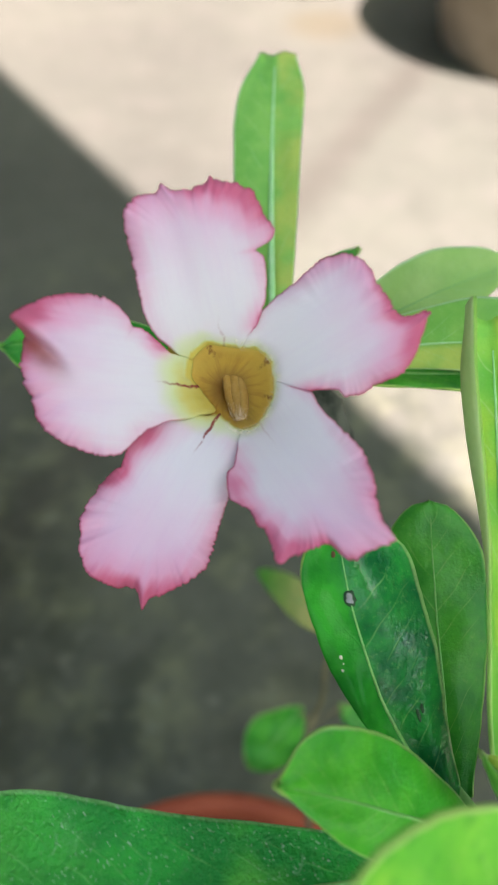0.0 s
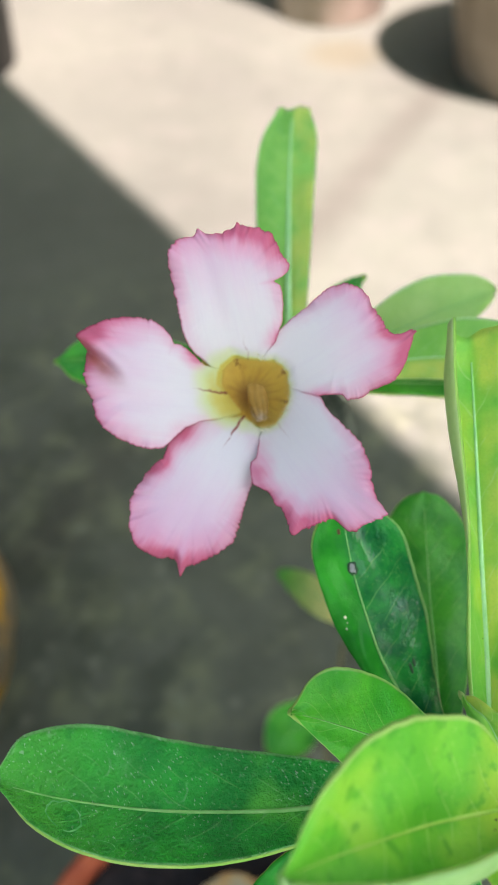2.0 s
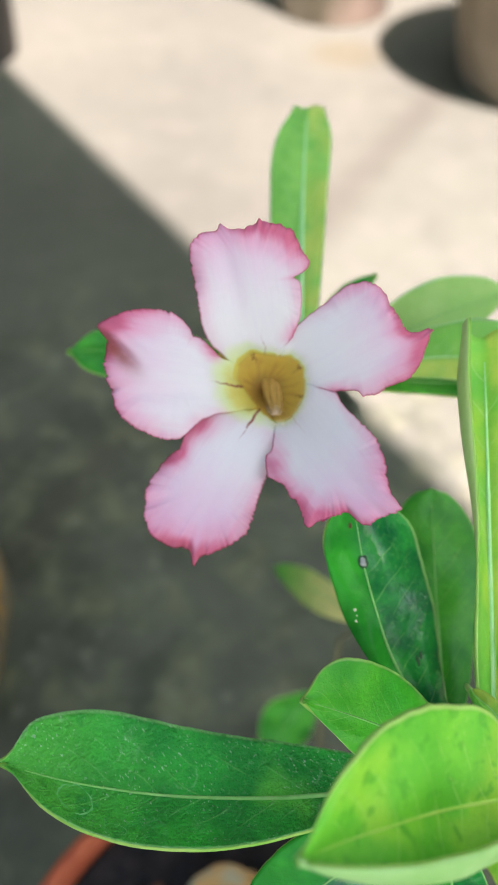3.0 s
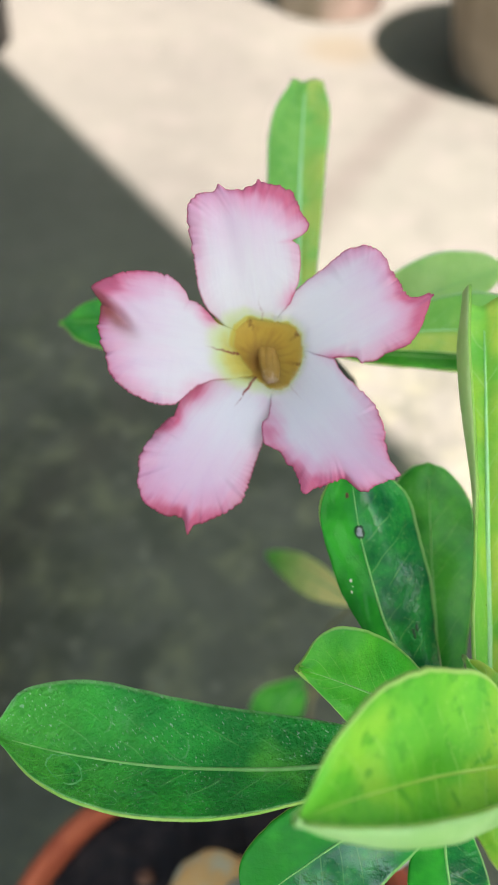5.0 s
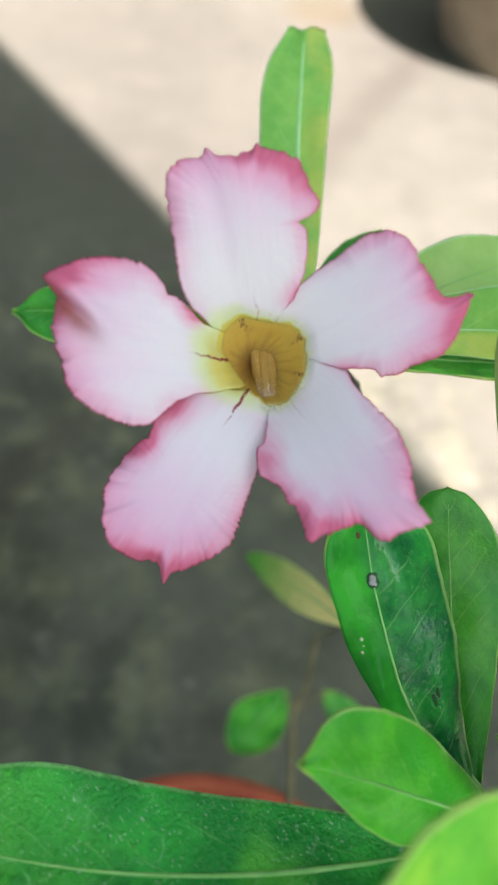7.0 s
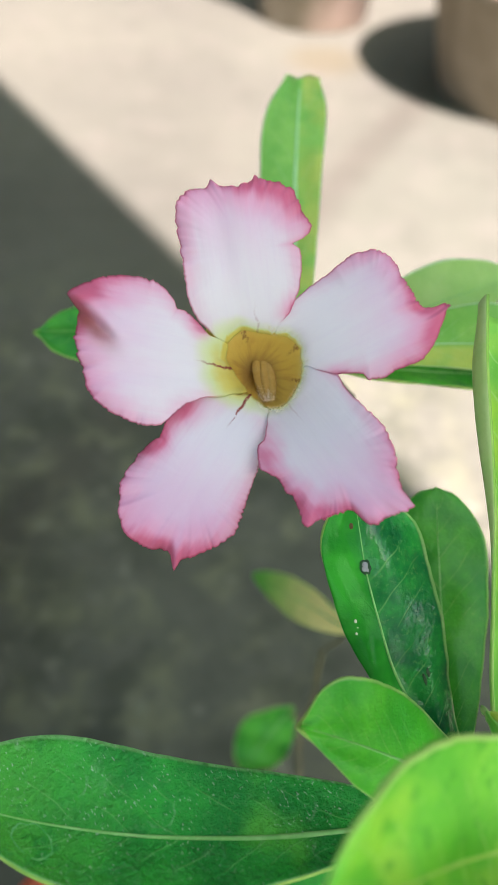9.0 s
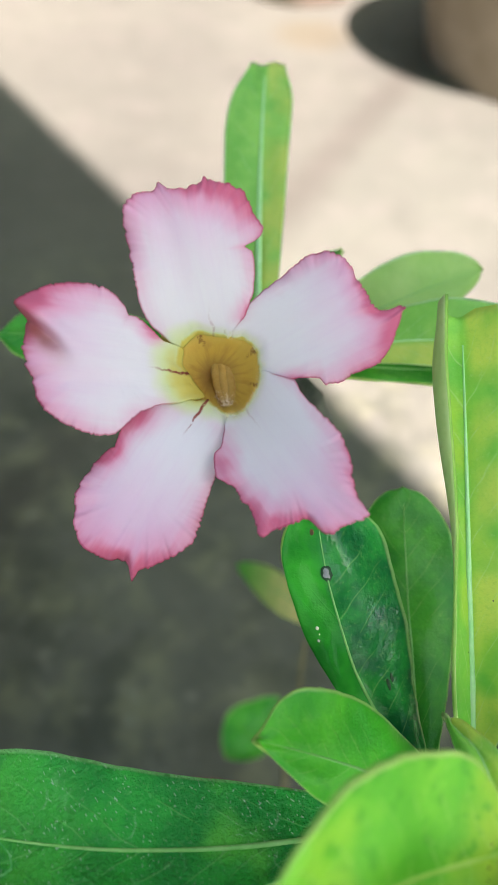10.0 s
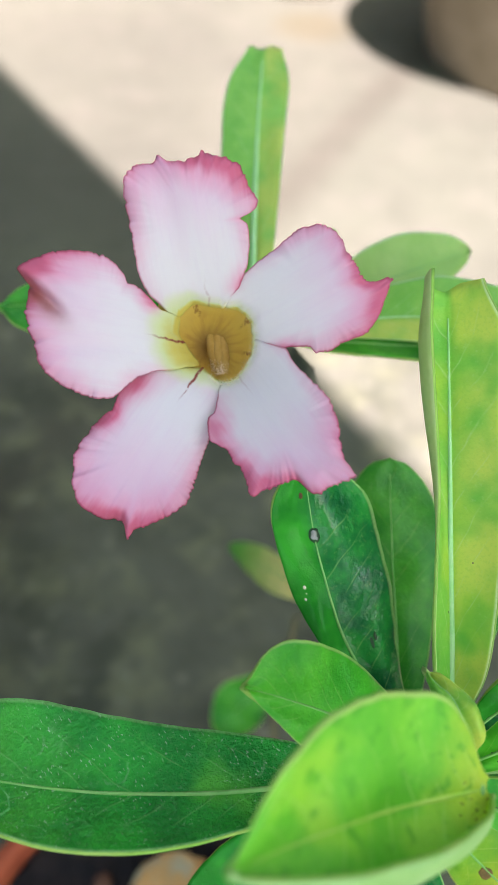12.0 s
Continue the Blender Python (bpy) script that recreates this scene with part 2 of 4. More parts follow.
PLASTER = plain("added_roof_sheet", (0.24, 0.29, 0.23), (0.31, 0.36, 0.29), 3, 0.8, 0.3, 0.004)


def petal_material():
    m, t, b = material("pink_edged_petal", 0.5, spec=0.25)
    uv = t.nodes.new("ShaderNodeUVMap")
    uv.uv_map = "UVMap"
    xy = t.nodes.new("ShaderNodeSeparateXYZ")
    t.links.new(uv.outputs[0], xy.inputs[0])
    rim = xy.outputs[1]
    streak = t.nodes.new("ShaderNodeUVMap")
    streak.uv_map = "fan"
    fan = t.nodes.new("ShaderNodeSeparateXYZ")
    t.links.new(streak.outputs[0], fan.inputs[0])
    along, across = fan.outputs[0], calc(t, "ABSOLUTE", fan.outputs[1])

    def rays(length, width):
        n = t.nodes.new("ShaderNodeTexNoise")
        n.inputs["Scale"].default_value, n.inputs["Detail"].default_value = 1.0, 3
        stretch = t.nodes.new("ShaderNodeCombineXYZ")
        t.links.new(calc(t, "MULTIPLY", along, length), stretch.inputs[0])
        t.links.new(calc(t, "MULTIPLY", fan.outputs[1], width), stretch.inputs[1])
        t.links.new(noise_of(t, 30, 1), stretch.inputs[2])
        t.links.new(stretch.outputs[0], n.inputs["Vector"])
        return n.outputs[0]

    broad, fine = rays(1.3, 4.5), rays(1.8, 15.0)
    wobble = calc(t, "ADD", calc(t, "MULTIPLY", calc(t, "SUBTRACT", broad, 0.5), 0.34), calc(t, "MULTIPLY", calc(t, "SUBTRACT", fine, 0.5), 0.09))
    wobble = calc(t, "ADD", wobble, calc(t, "MULTIPLY", calc(t, "SUBTRACT", noise_of(t, 90, 3), 0.5), 0.3))

    def painted(name):
        n = t.nodes.new("ShaderNodeAttribute")
        n.attribute_name = name
        return n.outputs["Fac"]

    free, blush, gold, guide, crease_shade = painted("free"), painted("blush"), painted("gold"), painted("guide"), painted("crease_shade")
    pink_at = calc(t, "ADD", calc(t, "ADD", rim, wobble), calc(t, "MULTIPLY", blush, 0.26))
    # the pink fades towards the throat
    pink_at = calc(t, "SUBTRACT", pink_at, calc(t, "MULTIPLY", calc(t, "SUBTRACT", 1.0, ramp(t, along, 0.05, 0.75)), 0.24))
    colour = mix(t, ramp(t, calc(t, "ADD", along, calc(t, "MULTIPLY", wobble, 0.9)), 0.22, 1.05), (0.785, 0.770, 0.755), (0.78, 0.575, 0.675))
    colour = mix(t, calc(t, "MULTIPLY", calc(t, "MULTIPLY", ramp(t, pink_at, 0.50, 1.14), free), 0.85), colour, (0.79, 0.36, 0.50))
    colour = mix(t, calc(t, "MULTIPLY", calc(t, "MULTIPLY", ramp(t, pink_at, 0.90, 1.16), 0.80), free), colour, (0.66, 0.12, 0.21))
    colour = mix(t, calc(t, "MULTIPLY", calc(t, "MULTIPLY", ramp(t, calc(t, "ADD", rim, calc(t, "MULTIPLY", wobble, 0.06)), 0.968, 0.995), 0.65), free), colour, (0.50, 0.06, 0.12))
    colour = mix(t, calc(t, "MULTIPLY", ramp(t, fine, 0.50, 0.75), 0.07), colour, (0.66, 0.52, 0.68))
    # shade along the left petal's fold, painted in as a brown stripe
    colour = mix(t, calc(t, "MULTIPLY", crease_shade, calc(t, "ADD", 0.45, calc(t, "MULTIPLY", noise_of(t, 240, 3), 0.6))), colour, (0.38, 0.14, 0.09))
    gold = calc(t, "ADD", gold, calc(t, "MULTIPLY", calc(t, "SUBTRACT", noise_of(t, 260, 3), 0.5), 0.35))
    colour = mix(t, calc(t, "MULTIPLY", ramp(t, gold, 0.05, 0.75), 0.92), colour, (0.68, 0.78, 0.36))
    colour = mix(t, ramp(t, gold, 0.55, 1.02), colour, (0.71, 0.63, 0.13))
    drift = calc(t, "ABSOLUTE", calc(t, "ADD", fan.outputs[1], calc(t, "MULTIPLY", calc(t, "SUBTRACT", noise_of(t, 420, 4), 0.5), 0.12)))
    line = calc(t, "MULTIPLY", calc(t, "SUBTRACT", 1.0, ramp(t, calc(t, "ADD", drift, calc(t, "MULTIPLY", along, 0.05)), 0.004, 0.030)), calc(t, "SUBTRACT", 1.0, ramp(t, along, 0.0, 0.20)))
    line = calc(t, "MULTIPLY", line, ramp(t, noise_of(t, 1300, 3), 0.25, 0.50))
    colour = mix(t, calc(t, "MULTIPLY", line, guide), colour, (0.30, 0.07, 0.05))
    t.links.new(colour, b.inputs["Base Color"])
    bump(t, b, calc(t, "ADD", calc(t, "ADD", broad, calc(t, "MULTIPLY", fine, 0.35)), calc(t, "MULTIPLY", noise_of(t, 700, 3), 0.25)), 0.22, 0.0008)
    translucent(t, b, colour, 0.42)
    return m


PETAL = petal_material()


def throat_material():
    m, t, b = material("ochre_throat", 0.6, spec=0.3)
    uv = t.nodes.new("ShaderNodeUVMap")
    xy = t.nodes.new("ShaderNodeSeparateXYZ")
    t.links.new(uv.outputs[0], xy.inputs[0])
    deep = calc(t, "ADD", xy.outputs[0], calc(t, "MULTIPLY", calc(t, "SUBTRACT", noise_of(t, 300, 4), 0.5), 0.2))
    # streaks run down the tube
    lay = t.nodes.new("ShaderNodeCombineXYZ")
    t.links.new(calc(t, "MULTIPLY", xy.outputs[0], 1.6), lay.inputs[0])
    t.links.new(calc(t, "MULTIPLY", xy.outputs[1], 26.0), lay.inputs[1])
    streak = node(t, "ShaderNodeTexNoise", Scale=1.0, Detail=3.0)
    t.links.new(lay.outputs[0], streak.inputs["Vector"])
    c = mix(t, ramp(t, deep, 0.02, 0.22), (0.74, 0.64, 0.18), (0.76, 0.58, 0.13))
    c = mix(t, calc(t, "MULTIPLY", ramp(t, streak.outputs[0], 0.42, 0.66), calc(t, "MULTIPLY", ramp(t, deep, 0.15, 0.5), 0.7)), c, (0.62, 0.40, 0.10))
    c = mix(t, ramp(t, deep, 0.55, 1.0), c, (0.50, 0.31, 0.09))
    # dark-red guides run down into the tube
    for at in (0.108, 0.328, 0.69, 0.97):
        off = calc(t, "ABSOLUTE", calc(t, "ADD", calc(t, "SUBTRACT", xy.outputs[1], at), calc(t, "MULTIPLY", calc(t, "SUBTRACT", noise_of(t, 500, 3, seed=at), 0.5), 0.05)))
        line = calc(t, "MULTIPLY", calc(t, "SUBTRACT", 1.0, ramp(t, off, 0.003, 0.012)), calc(t, "SUBTRACT", 1.0, ramp(t, xy.outputs[0], 0.22, 0.5)))
        line = calc(t, "MULTIPLY", line, ramp(t, noise_of(t, 1300, 3), 0.35, 0.6))
        c = mix(t, calc(t, "MULTIPLY", line, 0.8), c, (0.24, 0.07, 0.03))
    t.links.new(c, b.inputs["Base Color"])
    bump(t, b, noise_of(t, 700, 4), 0.7, 0.0005)
    translucent(t, b, c, 0.62)
    return m


THROAT = throat_material()
ANTHER = plain("downy_anther", (0.35, 0.215, 0.036), (0.43, 0.275, 0.07), 300, 0.8, 0.6)
DOWN = plain("beige_down", (0.74, 0.56, 0.30), (0.82, 0.70, 0.48), 900, 0.8, 0.1)
HAIR = plain("pale_hair", (0.70, 0.66, 0.40), (0.76, 0.73, 0.55), 900, 0.7, 0.1)
TUBE = plain("green_white_tube", (0.45, 0.50, 0.25), (0.60, 0.52, 0.42), 120, 0.55, 0.3)


def concrete_material():
    m, t, b = material("worn_concrete", 0.85, spec=0.3)
    c = mix(t, ramp(t, noise_of(t, 3.0, 5, 0.6), 0.3, 0.7), (0.060, 0.071, 0.046), (0.080, 0.094, 0.060))
    c = mix(t, calc(t, "MULTIPLY", ramp(t, noise_of(t, 14, 4, 0.6, seed=2), 0.46, 0.66), 0.22), c, (0.106, 0.110, 0.079))
    c = mix(t, calc(t, "MULTIPLY", ramp(t, noise_of(t, 22, 4, 0.6, seed=5), 0.46, 0.70), 0.24), c, (0.036, 0.042, 0.025))
    c = mix(t, calc(t, "MULTIPLY", ramp(t, noise_of(t, 44, 4, 0.6, seed=9), 0.56, 0.70), 0.28), c, (0.118, 0.124, 0.092))
    c = mix(t, calc(t, "MULTIPLY", ramp(t, noise_of(t, 60, 4, 0.6, seed=11), 0.50, 0.70), 0.24), c, (0.033, 0.038, 0.024))
    c = mix(t, calc(t, "MULTIPLY", ramp(t, noise_of(t, 160, 3, seed=7), 0.5, 0.72), 0.28), c, (0.052, 0.054, 0.041))
    # a soft brownish band slants across the concrete
    co = t.nodes.new("ShaderNodeTexCoord")
    xyz = t.nodes.new("ShaderNodeSeparateXYZ")
    t.links.new(co.outputs["Object"], xyz.inputs[0])
    off = calc(t, "ADD", calc(t, "MULTIPLY", calc(t, "SUBTRACT", xyz.outputs[0], 0.139), 0.890), calc(t, "MULTIPLY", calc(t, "SUBTRACT", xyz.outputs[1], 0.996), -0.456))
    off = calc(t, "ADD", off, calc(t, "MULTIPLY", calc(t, "SUBTRACT", noise_of(t, 7, 3, seed=4), 0.5), 0.035))
    # the concrete on one side of the band is a little darker
    c = mix(t, calc(t, "MULTIPLY", calc(t, "SUBTRACT", 1.0, ramp(t, off, -0.02, 0.02)), 0.12), c, (0.050, 0.044, 0.030))
    off = calc(t, "ABSOLUTE", off)
    c = mix(t, calc(t, "MULTIPLY", calc(t, "SUBTRACT", 1.0, ramp(t, off, 0.004, 0.052)), 0.50), c, (0.042, 0.043, 0.027))
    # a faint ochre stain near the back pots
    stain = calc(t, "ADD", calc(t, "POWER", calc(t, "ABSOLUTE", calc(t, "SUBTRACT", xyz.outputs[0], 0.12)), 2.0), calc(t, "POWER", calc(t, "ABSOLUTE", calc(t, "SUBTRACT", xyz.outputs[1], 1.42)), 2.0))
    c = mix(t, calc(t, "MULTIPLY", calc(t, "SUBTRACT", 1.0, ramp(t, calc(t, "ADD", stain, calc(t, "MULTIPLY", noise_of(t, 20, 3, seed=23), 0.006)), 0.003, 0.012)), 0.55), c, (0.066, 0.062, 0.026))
    # mossy blotches and pale spots, painted only over the ground that lies in shade
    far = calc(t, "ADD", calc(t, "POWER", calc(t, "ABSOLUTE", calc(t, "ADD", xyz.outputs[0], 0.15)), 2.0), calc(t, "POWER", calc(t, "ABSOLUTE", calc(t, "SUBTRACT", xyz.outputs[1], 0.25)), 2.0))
    shade_area = calc(t, "SUBTRACT", 1.0, ramp(t, calc(t, "ADD", far, calc(t, "MULTIPLY", noise_of(t, 6, 3, seed=14), 0.15)), 0.16, 0.36))
    c = mix(t, calc(t, "MULTIPLY", calc(t, "MULTIPLY", ramp(t, noise_of(t, 16, 4, 0.6, seed=15), 0.45, 0.62), 0.60), shade_area), c, (0.030, 0.040, 0.021))
    c = mix(t, calc(t, "MULTIPLY", calc(t, "MULTIPLY", ramp(t, noise_of(t, 24, 4, 0.65, seed=17), 0.46, 0.68), 0.9), shade_area), c, (0.118, 0.136, 0.072))
    c = mix(t, calc(t, "MULTIPLY", calc(t, "MULTIPLY", ramp(t, noise_of(t, 48, 3, 0.6, seed=19), 0.56, 0.72), 0.5), shade_area), c, (0.19, 0.21, 0.14))
    t.links.new(c, b.inputs["Base Color"])
    bump(t, b, calc(t, "ADD", noise_of(t, 60, 6, 0.65), noise_of(t, 9, 3)), 0.5, 0.004)
    return m


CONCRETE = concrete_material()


# ---- mesh helpers ----
def mesh_of(name, bm, mats, smooth=True):
    me = bpy.data.meshes.new(name)
    bm.normal_update()
    bm.to_mesh(me)
    bm.free()
    for m in (mats if isinstance(mats, (list, tuple)) else [mats]):
        me.materials.append(m)
    if smooth:
        me.polygons.foreach_set("use_smooth", [True] * len(me.polygons))
    return me


def part(name, bm, mats, parent, label="", smooth=True):
    ob = new(name, mesh_of(name, bm, mats, smooth))
    ob.parent = parent
    if label:
        ob["label"] = label
    return ob


def thing(name, bm, mats, label, category, kind="", smooth=True, group=""):
    return tagged(new(name, mesh_of(name, bm, mats, smooth)), label, category, group, kind)


def lathe(bm, profile, centre, steps=64, close=True, wob=0.0, seed=0):
    """A turned body: profile of (radius, height)."""
    rings = []
    for k, (r, z) in enumerate(profile):
        ring = []
        for i in range(steps):
            a = 2 * math.pi * i / steps
            q = r * (1 + wob * noise.noise(Vector((math.cos(a) * 2, math.sin(a) * 2, z * 20 + seed))))
            ring.append(bm.verts.new((centre[0] + q * math.cos(a), centre[1] + q * math.sin(a), centre[2] + z)))
        rings.append(ring)
    for a, b in zip(rings, rings[1:]):
        for i in range(steps):
            j = (i + 1) % steps
            bm.faces.new((a[i], a[j], b[j], b[i]))
    if close:
        bm.faces.new(list(reversed(rings[0])))
        bm.faces.new(rings[-1])
    return rings


def tube(bm, points, radii, steps=12, rough=0.0, seed=0.0):
    """A round stem along a smooth line through the points."""
    pts = [Vector(p) for p in points]
    line, size = [], []
    for i in range(len(pts) - 1):
        p0, p1, p2, p3 = pts[max(i - 1, 0)], pts[i], pts[i + 1], pts[min(i + 2, len(pts) - 1)]
        n = 8
        for k in range(n + (i == len(pts) - 2)):
            u = k / n
            line.append(0.5 * (2 * p1 + (p2 - p0) * u + (2 * p0 - 5 * p1 + 4 * p2 - p3) * u * u + (3 * p1 - p0 - 3 * p2 + p3) * u ** 3))
            size.append(radii[i] * (1 - u) + radii[i + 1] * u)
    rings = []
    side = Vector((0.31, 0.77, 0.55))
    for i, p in enumerate(line):
        d = (line[min(i + 1, len(line) - 1)] - line[max(i - 1, 0)]).normalized()
        a = d.cross(side).normalized()
        b = d.cross(a)
        ring = []
        for k in range(steps):
            g = 2 * math.pi * k / steps
            o = a * math.cos(g) + b * math.sin(g)
            r = size[i] * (1 + rough * noise.noise((p + o * size[i]) * 260 + Vector((seed, 0, 0))))
            ring.append(bm.verts.new(p + o * r))
        rings.append(ring)
    for x, y in zip(rings, rings[1:]):
        for k in range(steps):
            j = (k + 1) % steps
            bm.faces.new((x[k], x[j], y[j], y[k]))
    bm.faces.new(list(reversed(rings[0])))
    bm.faces.new(rings[-1])


def blob(bm, centre, size, seed=0.0, uneven=0.12, rings=8, segs=12):
    """A rounded uneven lump."""
    start = len(bm.verts)
    bmesh.ops.create_uvsphere(bm, u_segments=segs, v_segments=rings, radius=1.0)
    bm.verts.ensure_lookup_table()
    for v in bm.verts[start:]:
        k = 1 + uneven * noise.noise(v.co * 1.7 + Vector((seed, seed * 2, 0)))
        v.co = Vector(centre) + Vector((v.co.x * size[0], v.co.y * size[1], v.co.z * size[2])) * k


def spread(values, u):
    """A smooth value from evenly spaced ones."""
    x = min(max(u, 0), 1) * (len(values) - 1)
    i = min(int(x), len(values) - 2)
    f = x - i
    p = [values[max(min(i + k, len(values) - 1), 0)] for k in (-1, 0, 1, 2)]
    return max(0.0, 0.5 * (2 * p[1] + (p[2] - p[0]) * f + (2 * p[0] - 5 * p[1] + 4 * p[2] - p[3]) * f * f + (3 * p[1] - p[0] - 3 * p[2] + p[3]) * f ** 3))


# ---- setting ----
bm = bmesh.new()
bmesh.ops.create_grid(bm, x_segments=8, y_segments=8, size=60)
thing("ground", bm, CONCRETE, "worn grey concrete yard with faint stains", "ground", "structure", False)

# Unseen flat roof, added so its outer edge draws the yard's slanting shade line.
ROOF_Z = 2.4
shift = Vector((sun_dir.x, sun_dir.y)) * (ROOF_Z / sun_dir.z)
edge_a, edge_b = Vector((-0.459, 1.279)), Vector((0.189, 0.341))
along = (edge_b - edge_a).normalized()
inward = Vector((along.y, -along.x))
if inward.dot(Vector((0, 0)) - edge_a) < 0:
    inward = -inward
bm = bmesh.new()
low = [edge_a + shift - along * 3.0, edge_a + shift + along * 5.0]
foot = low + [p + inward * 1.7 for p in reversed(low)]
a = [bm.verts.new((p.x, p.y, ROOF_Z)) for p in foot]
b = [bm.verts.new((p.x, p.y, ROOF_Z + 0.08)) for p in foot]
for k in range(4):
    bm.faces.new((a[k], a[(k + 1) % 4], b[(k + 1) % 4], b[k]))
bm.faces.new(a)
bm.faces.new(b)
bmesh.ops.recalc_face_normals(bm, faces=bm.faces)
thing("shade_roof", bm, PLASTER, "unseen grey flat roof above the potted plant, added to cast shade", "roof", "structure", False)

# Unseen dark walls, added round the yard to hold back low sky light.
def wall(name, at, size, label):
    bm = bmesh.new()
    bmesh.ops.create_cube(bm, size=1.0, matrix=Matrix.Translation(at) @ Matrix.Diagonal((*size, 1)))
    thing(name, bm, WALL, label, "wall", "structure", False)


wall("sky_block_north", (0, 2.4, 1.65), (7.0, 0.2, 3.3), "unseen dark wall behind the yard, added to block sky light")
wall("sky_block_east", (3.4, 0.3, 1.3), (0.2, 4.0, 2.6), "unseen dark wall beside the yard, added to block sky light")
wall("sky_block_west", (-1.7, -0.6, 0.5), (0.2, 3.2, 1.0), "unseen low dark wall on the left, added to block sky light")


# ---- the potted plant ----
POT_AT, RIM_R, RIM_Z = (-0.014, -0.005), 0.092, 0.170
SOIL_Z = 0.159
plant = tagged(new("desert_rose_plant"), "green desert rose with one pink-edged flower, in a clay pot", "plant")
plant.location = (0.002, 0.018, SOIL_Z)
bpy.context.view_layer.update()
HOME = plant.matrix_world.inverted()


def own(ob):
    """Keeps a part where it was built, under the plant."""
    ob.matrix_parent_inverse = HOME
    return ob


FRONT, BACK = Vector((0.0465, 0.026, 0.3585)), Vector((0.0055, 0.1165, 0.3880))
LOW, FORK = Vector((0.0290, 0.1230, 0.2286)), Vector((0.0240, 0.1100, 0.1800))


def oval(u):
    return math.sin(math.pi * min(1.0, u ** 1.25)) ** 0.62 if 0 < u < 1 else (0.12 if u == 0 else 0.0)


def leaf(look_of, at, b, m, t, l, r, lc=None, rc=None, pl=None, pr=None, wave=0.0006, seed=0.0, label="", rib=True, rib_width=0.00036, notch=0.0, thick=0.0007, peak=0.0, under=None, lf=None, blunt=0.0):
    """A blade round a bent spine b-m-t, with the spread l and r of its halves at the widest; lc and rc curl the halves."""
    b, m, t, l, r = (Vector(q) for q in (b, m, t, l, r))
    c = 2 * m - 0.5 * (b + t)
    lc = Vector(lc) if lc else l * 0.5 + (l + r) * -0.12
    rc = Vector(rc) if rc else r * 0.5 + (l + r) * -0.12
    nu, ns = 44, 12
    bm = bmesh.new()
    uvs = bm.loops.layers.uv.new("UVMap")
    grid, spine = [], []
    for i in range(nu + 1):
        u = i / nu
        p = (1 - u) ** 2 * b + 2 * u * (1 - u) * c + u * u * t
        wl = spread(pl, u) if pl else oval(u)
        wr = spread(pr, u) if pr else oval(u)
        if blunt and u > 1 - blunt:
            fall = max(0.0, 1 - ((u - 1 + blunt) / blunt) ** 2) ** 0.5
            wl, wr = wl * fall, wr * fall
        d = ((c - b) * (1 - u) + (t - c) * u).normalized()
        row = []
        for k in range(-ns, ns + 1):
            s = k / ns
            a = abs(s)
            far, mid, w = (l, lc, wl) if s < 0 else (r, rc, wr)
            w *= 1 + 0.035 * noise.noise(Vector((u * 5, s * 0.4, seed))) + 0.012 * noise.noise(Vector((u * 22, s, seed + 4)))
            if lf and s < 0:
                mid = far * 0.5 + (mid - far * 0.5) * spread(lf, u)
            o = (2 * a * (1 - a) * mid + a * a * far) * w
            q = p + o
            up = d.cross(l - r).normalized() if (l - r).length else Vector((0, 0, 1))
            q += up * wave * (noise.noise(Vector((u * 4, s * 1.5, seed + 9))) * 1.6 + 1.5 * a * a * noise.noise(Vector((u * 7 + 3, s, seed + 2))))
            if notch and u > 0.8:
                q -= d * notch * max(0.0, 1 - abs(s + 0.1) * 1.9) * ((u - 0.8) / 0.2) ** 2
            if peak and u > 0.86 and s < 0:
                q += d * peak * max(0.0, (a - 0.35) / 0.65) ** 2 * ((u - 0.86) / 0.14) ** 1.5
            row.append((bm.verts.new(q), u, s, q.copy()))
        grid.append(row)
        spine.append(row[ns][0].co.copy())
    view = Vector((0, -0.66, 0.75))
    flip = sum((f := (grid[i][k + 1][0].co - grid[i][k][0].co).cross(grid[i + 1][k][0].co - grid[i][k][0].co)).dot(view) for i in range(4, nu - 4) for k in (ns - 3, ns + 2)) < 0
    for i in range(nu):
        for k in range(2 * ns):
            quad = [grid[i][k], grid[i][k + 1], grid[i + 1][k + 1], grid[i + 1][k]]
            if flip:
                quad.reverse()
            face = bm.faces.new([v[0] for v in quad])
            for loop, v in zip(face.loops, quad):
                loop[uvs].uv = (v[1], v[2])
    # the two sides of a thin blade: green above, paler below
    ob = own(part("leaf", bm, [GREEN[look_of], under or UNDER, MARGIN], plant, label))
    solid = ob.modifiers.new("thickness", "SOLIDIFY")
    solid.thickness, solid.offset, solid.material_offset, solid.material_offset_rim = thick, -1, 1, 2
    if rib:
        bm = bmesh.new()
        pts = spine[1:int(nu * 0.98):4]
        n = len(pts)
        tube(bm, pts, [rib_width * (1 - 0.92 * i / n) * min(1.0, 0.15 + i / 1.5) for i in range(n)], 8)
        part("midrib", bm, MIDRIB if look_of in ("yellow", "tall") else LIME_RIB if look_of == "lime" else MIDRIB_DIM, ob)
    if at is not None and (Vector(at) - b).length > 0.0025:
        bm = bmesh.new()
        tube(bm, [b + (b - c).normalized() * -0.002, b * 0.5 + Vector(at) * 0.5, at], [0.0006, 0.0006, 0.0007] if at is LOW or at is FORK else [0.0011, 0.0014, 0.0016], 8)
        part("leaf_stalk", bm, TWIG if at is LOW or at is FORK else MIDRIB_DIM, ob)
    return ob, spine, grid


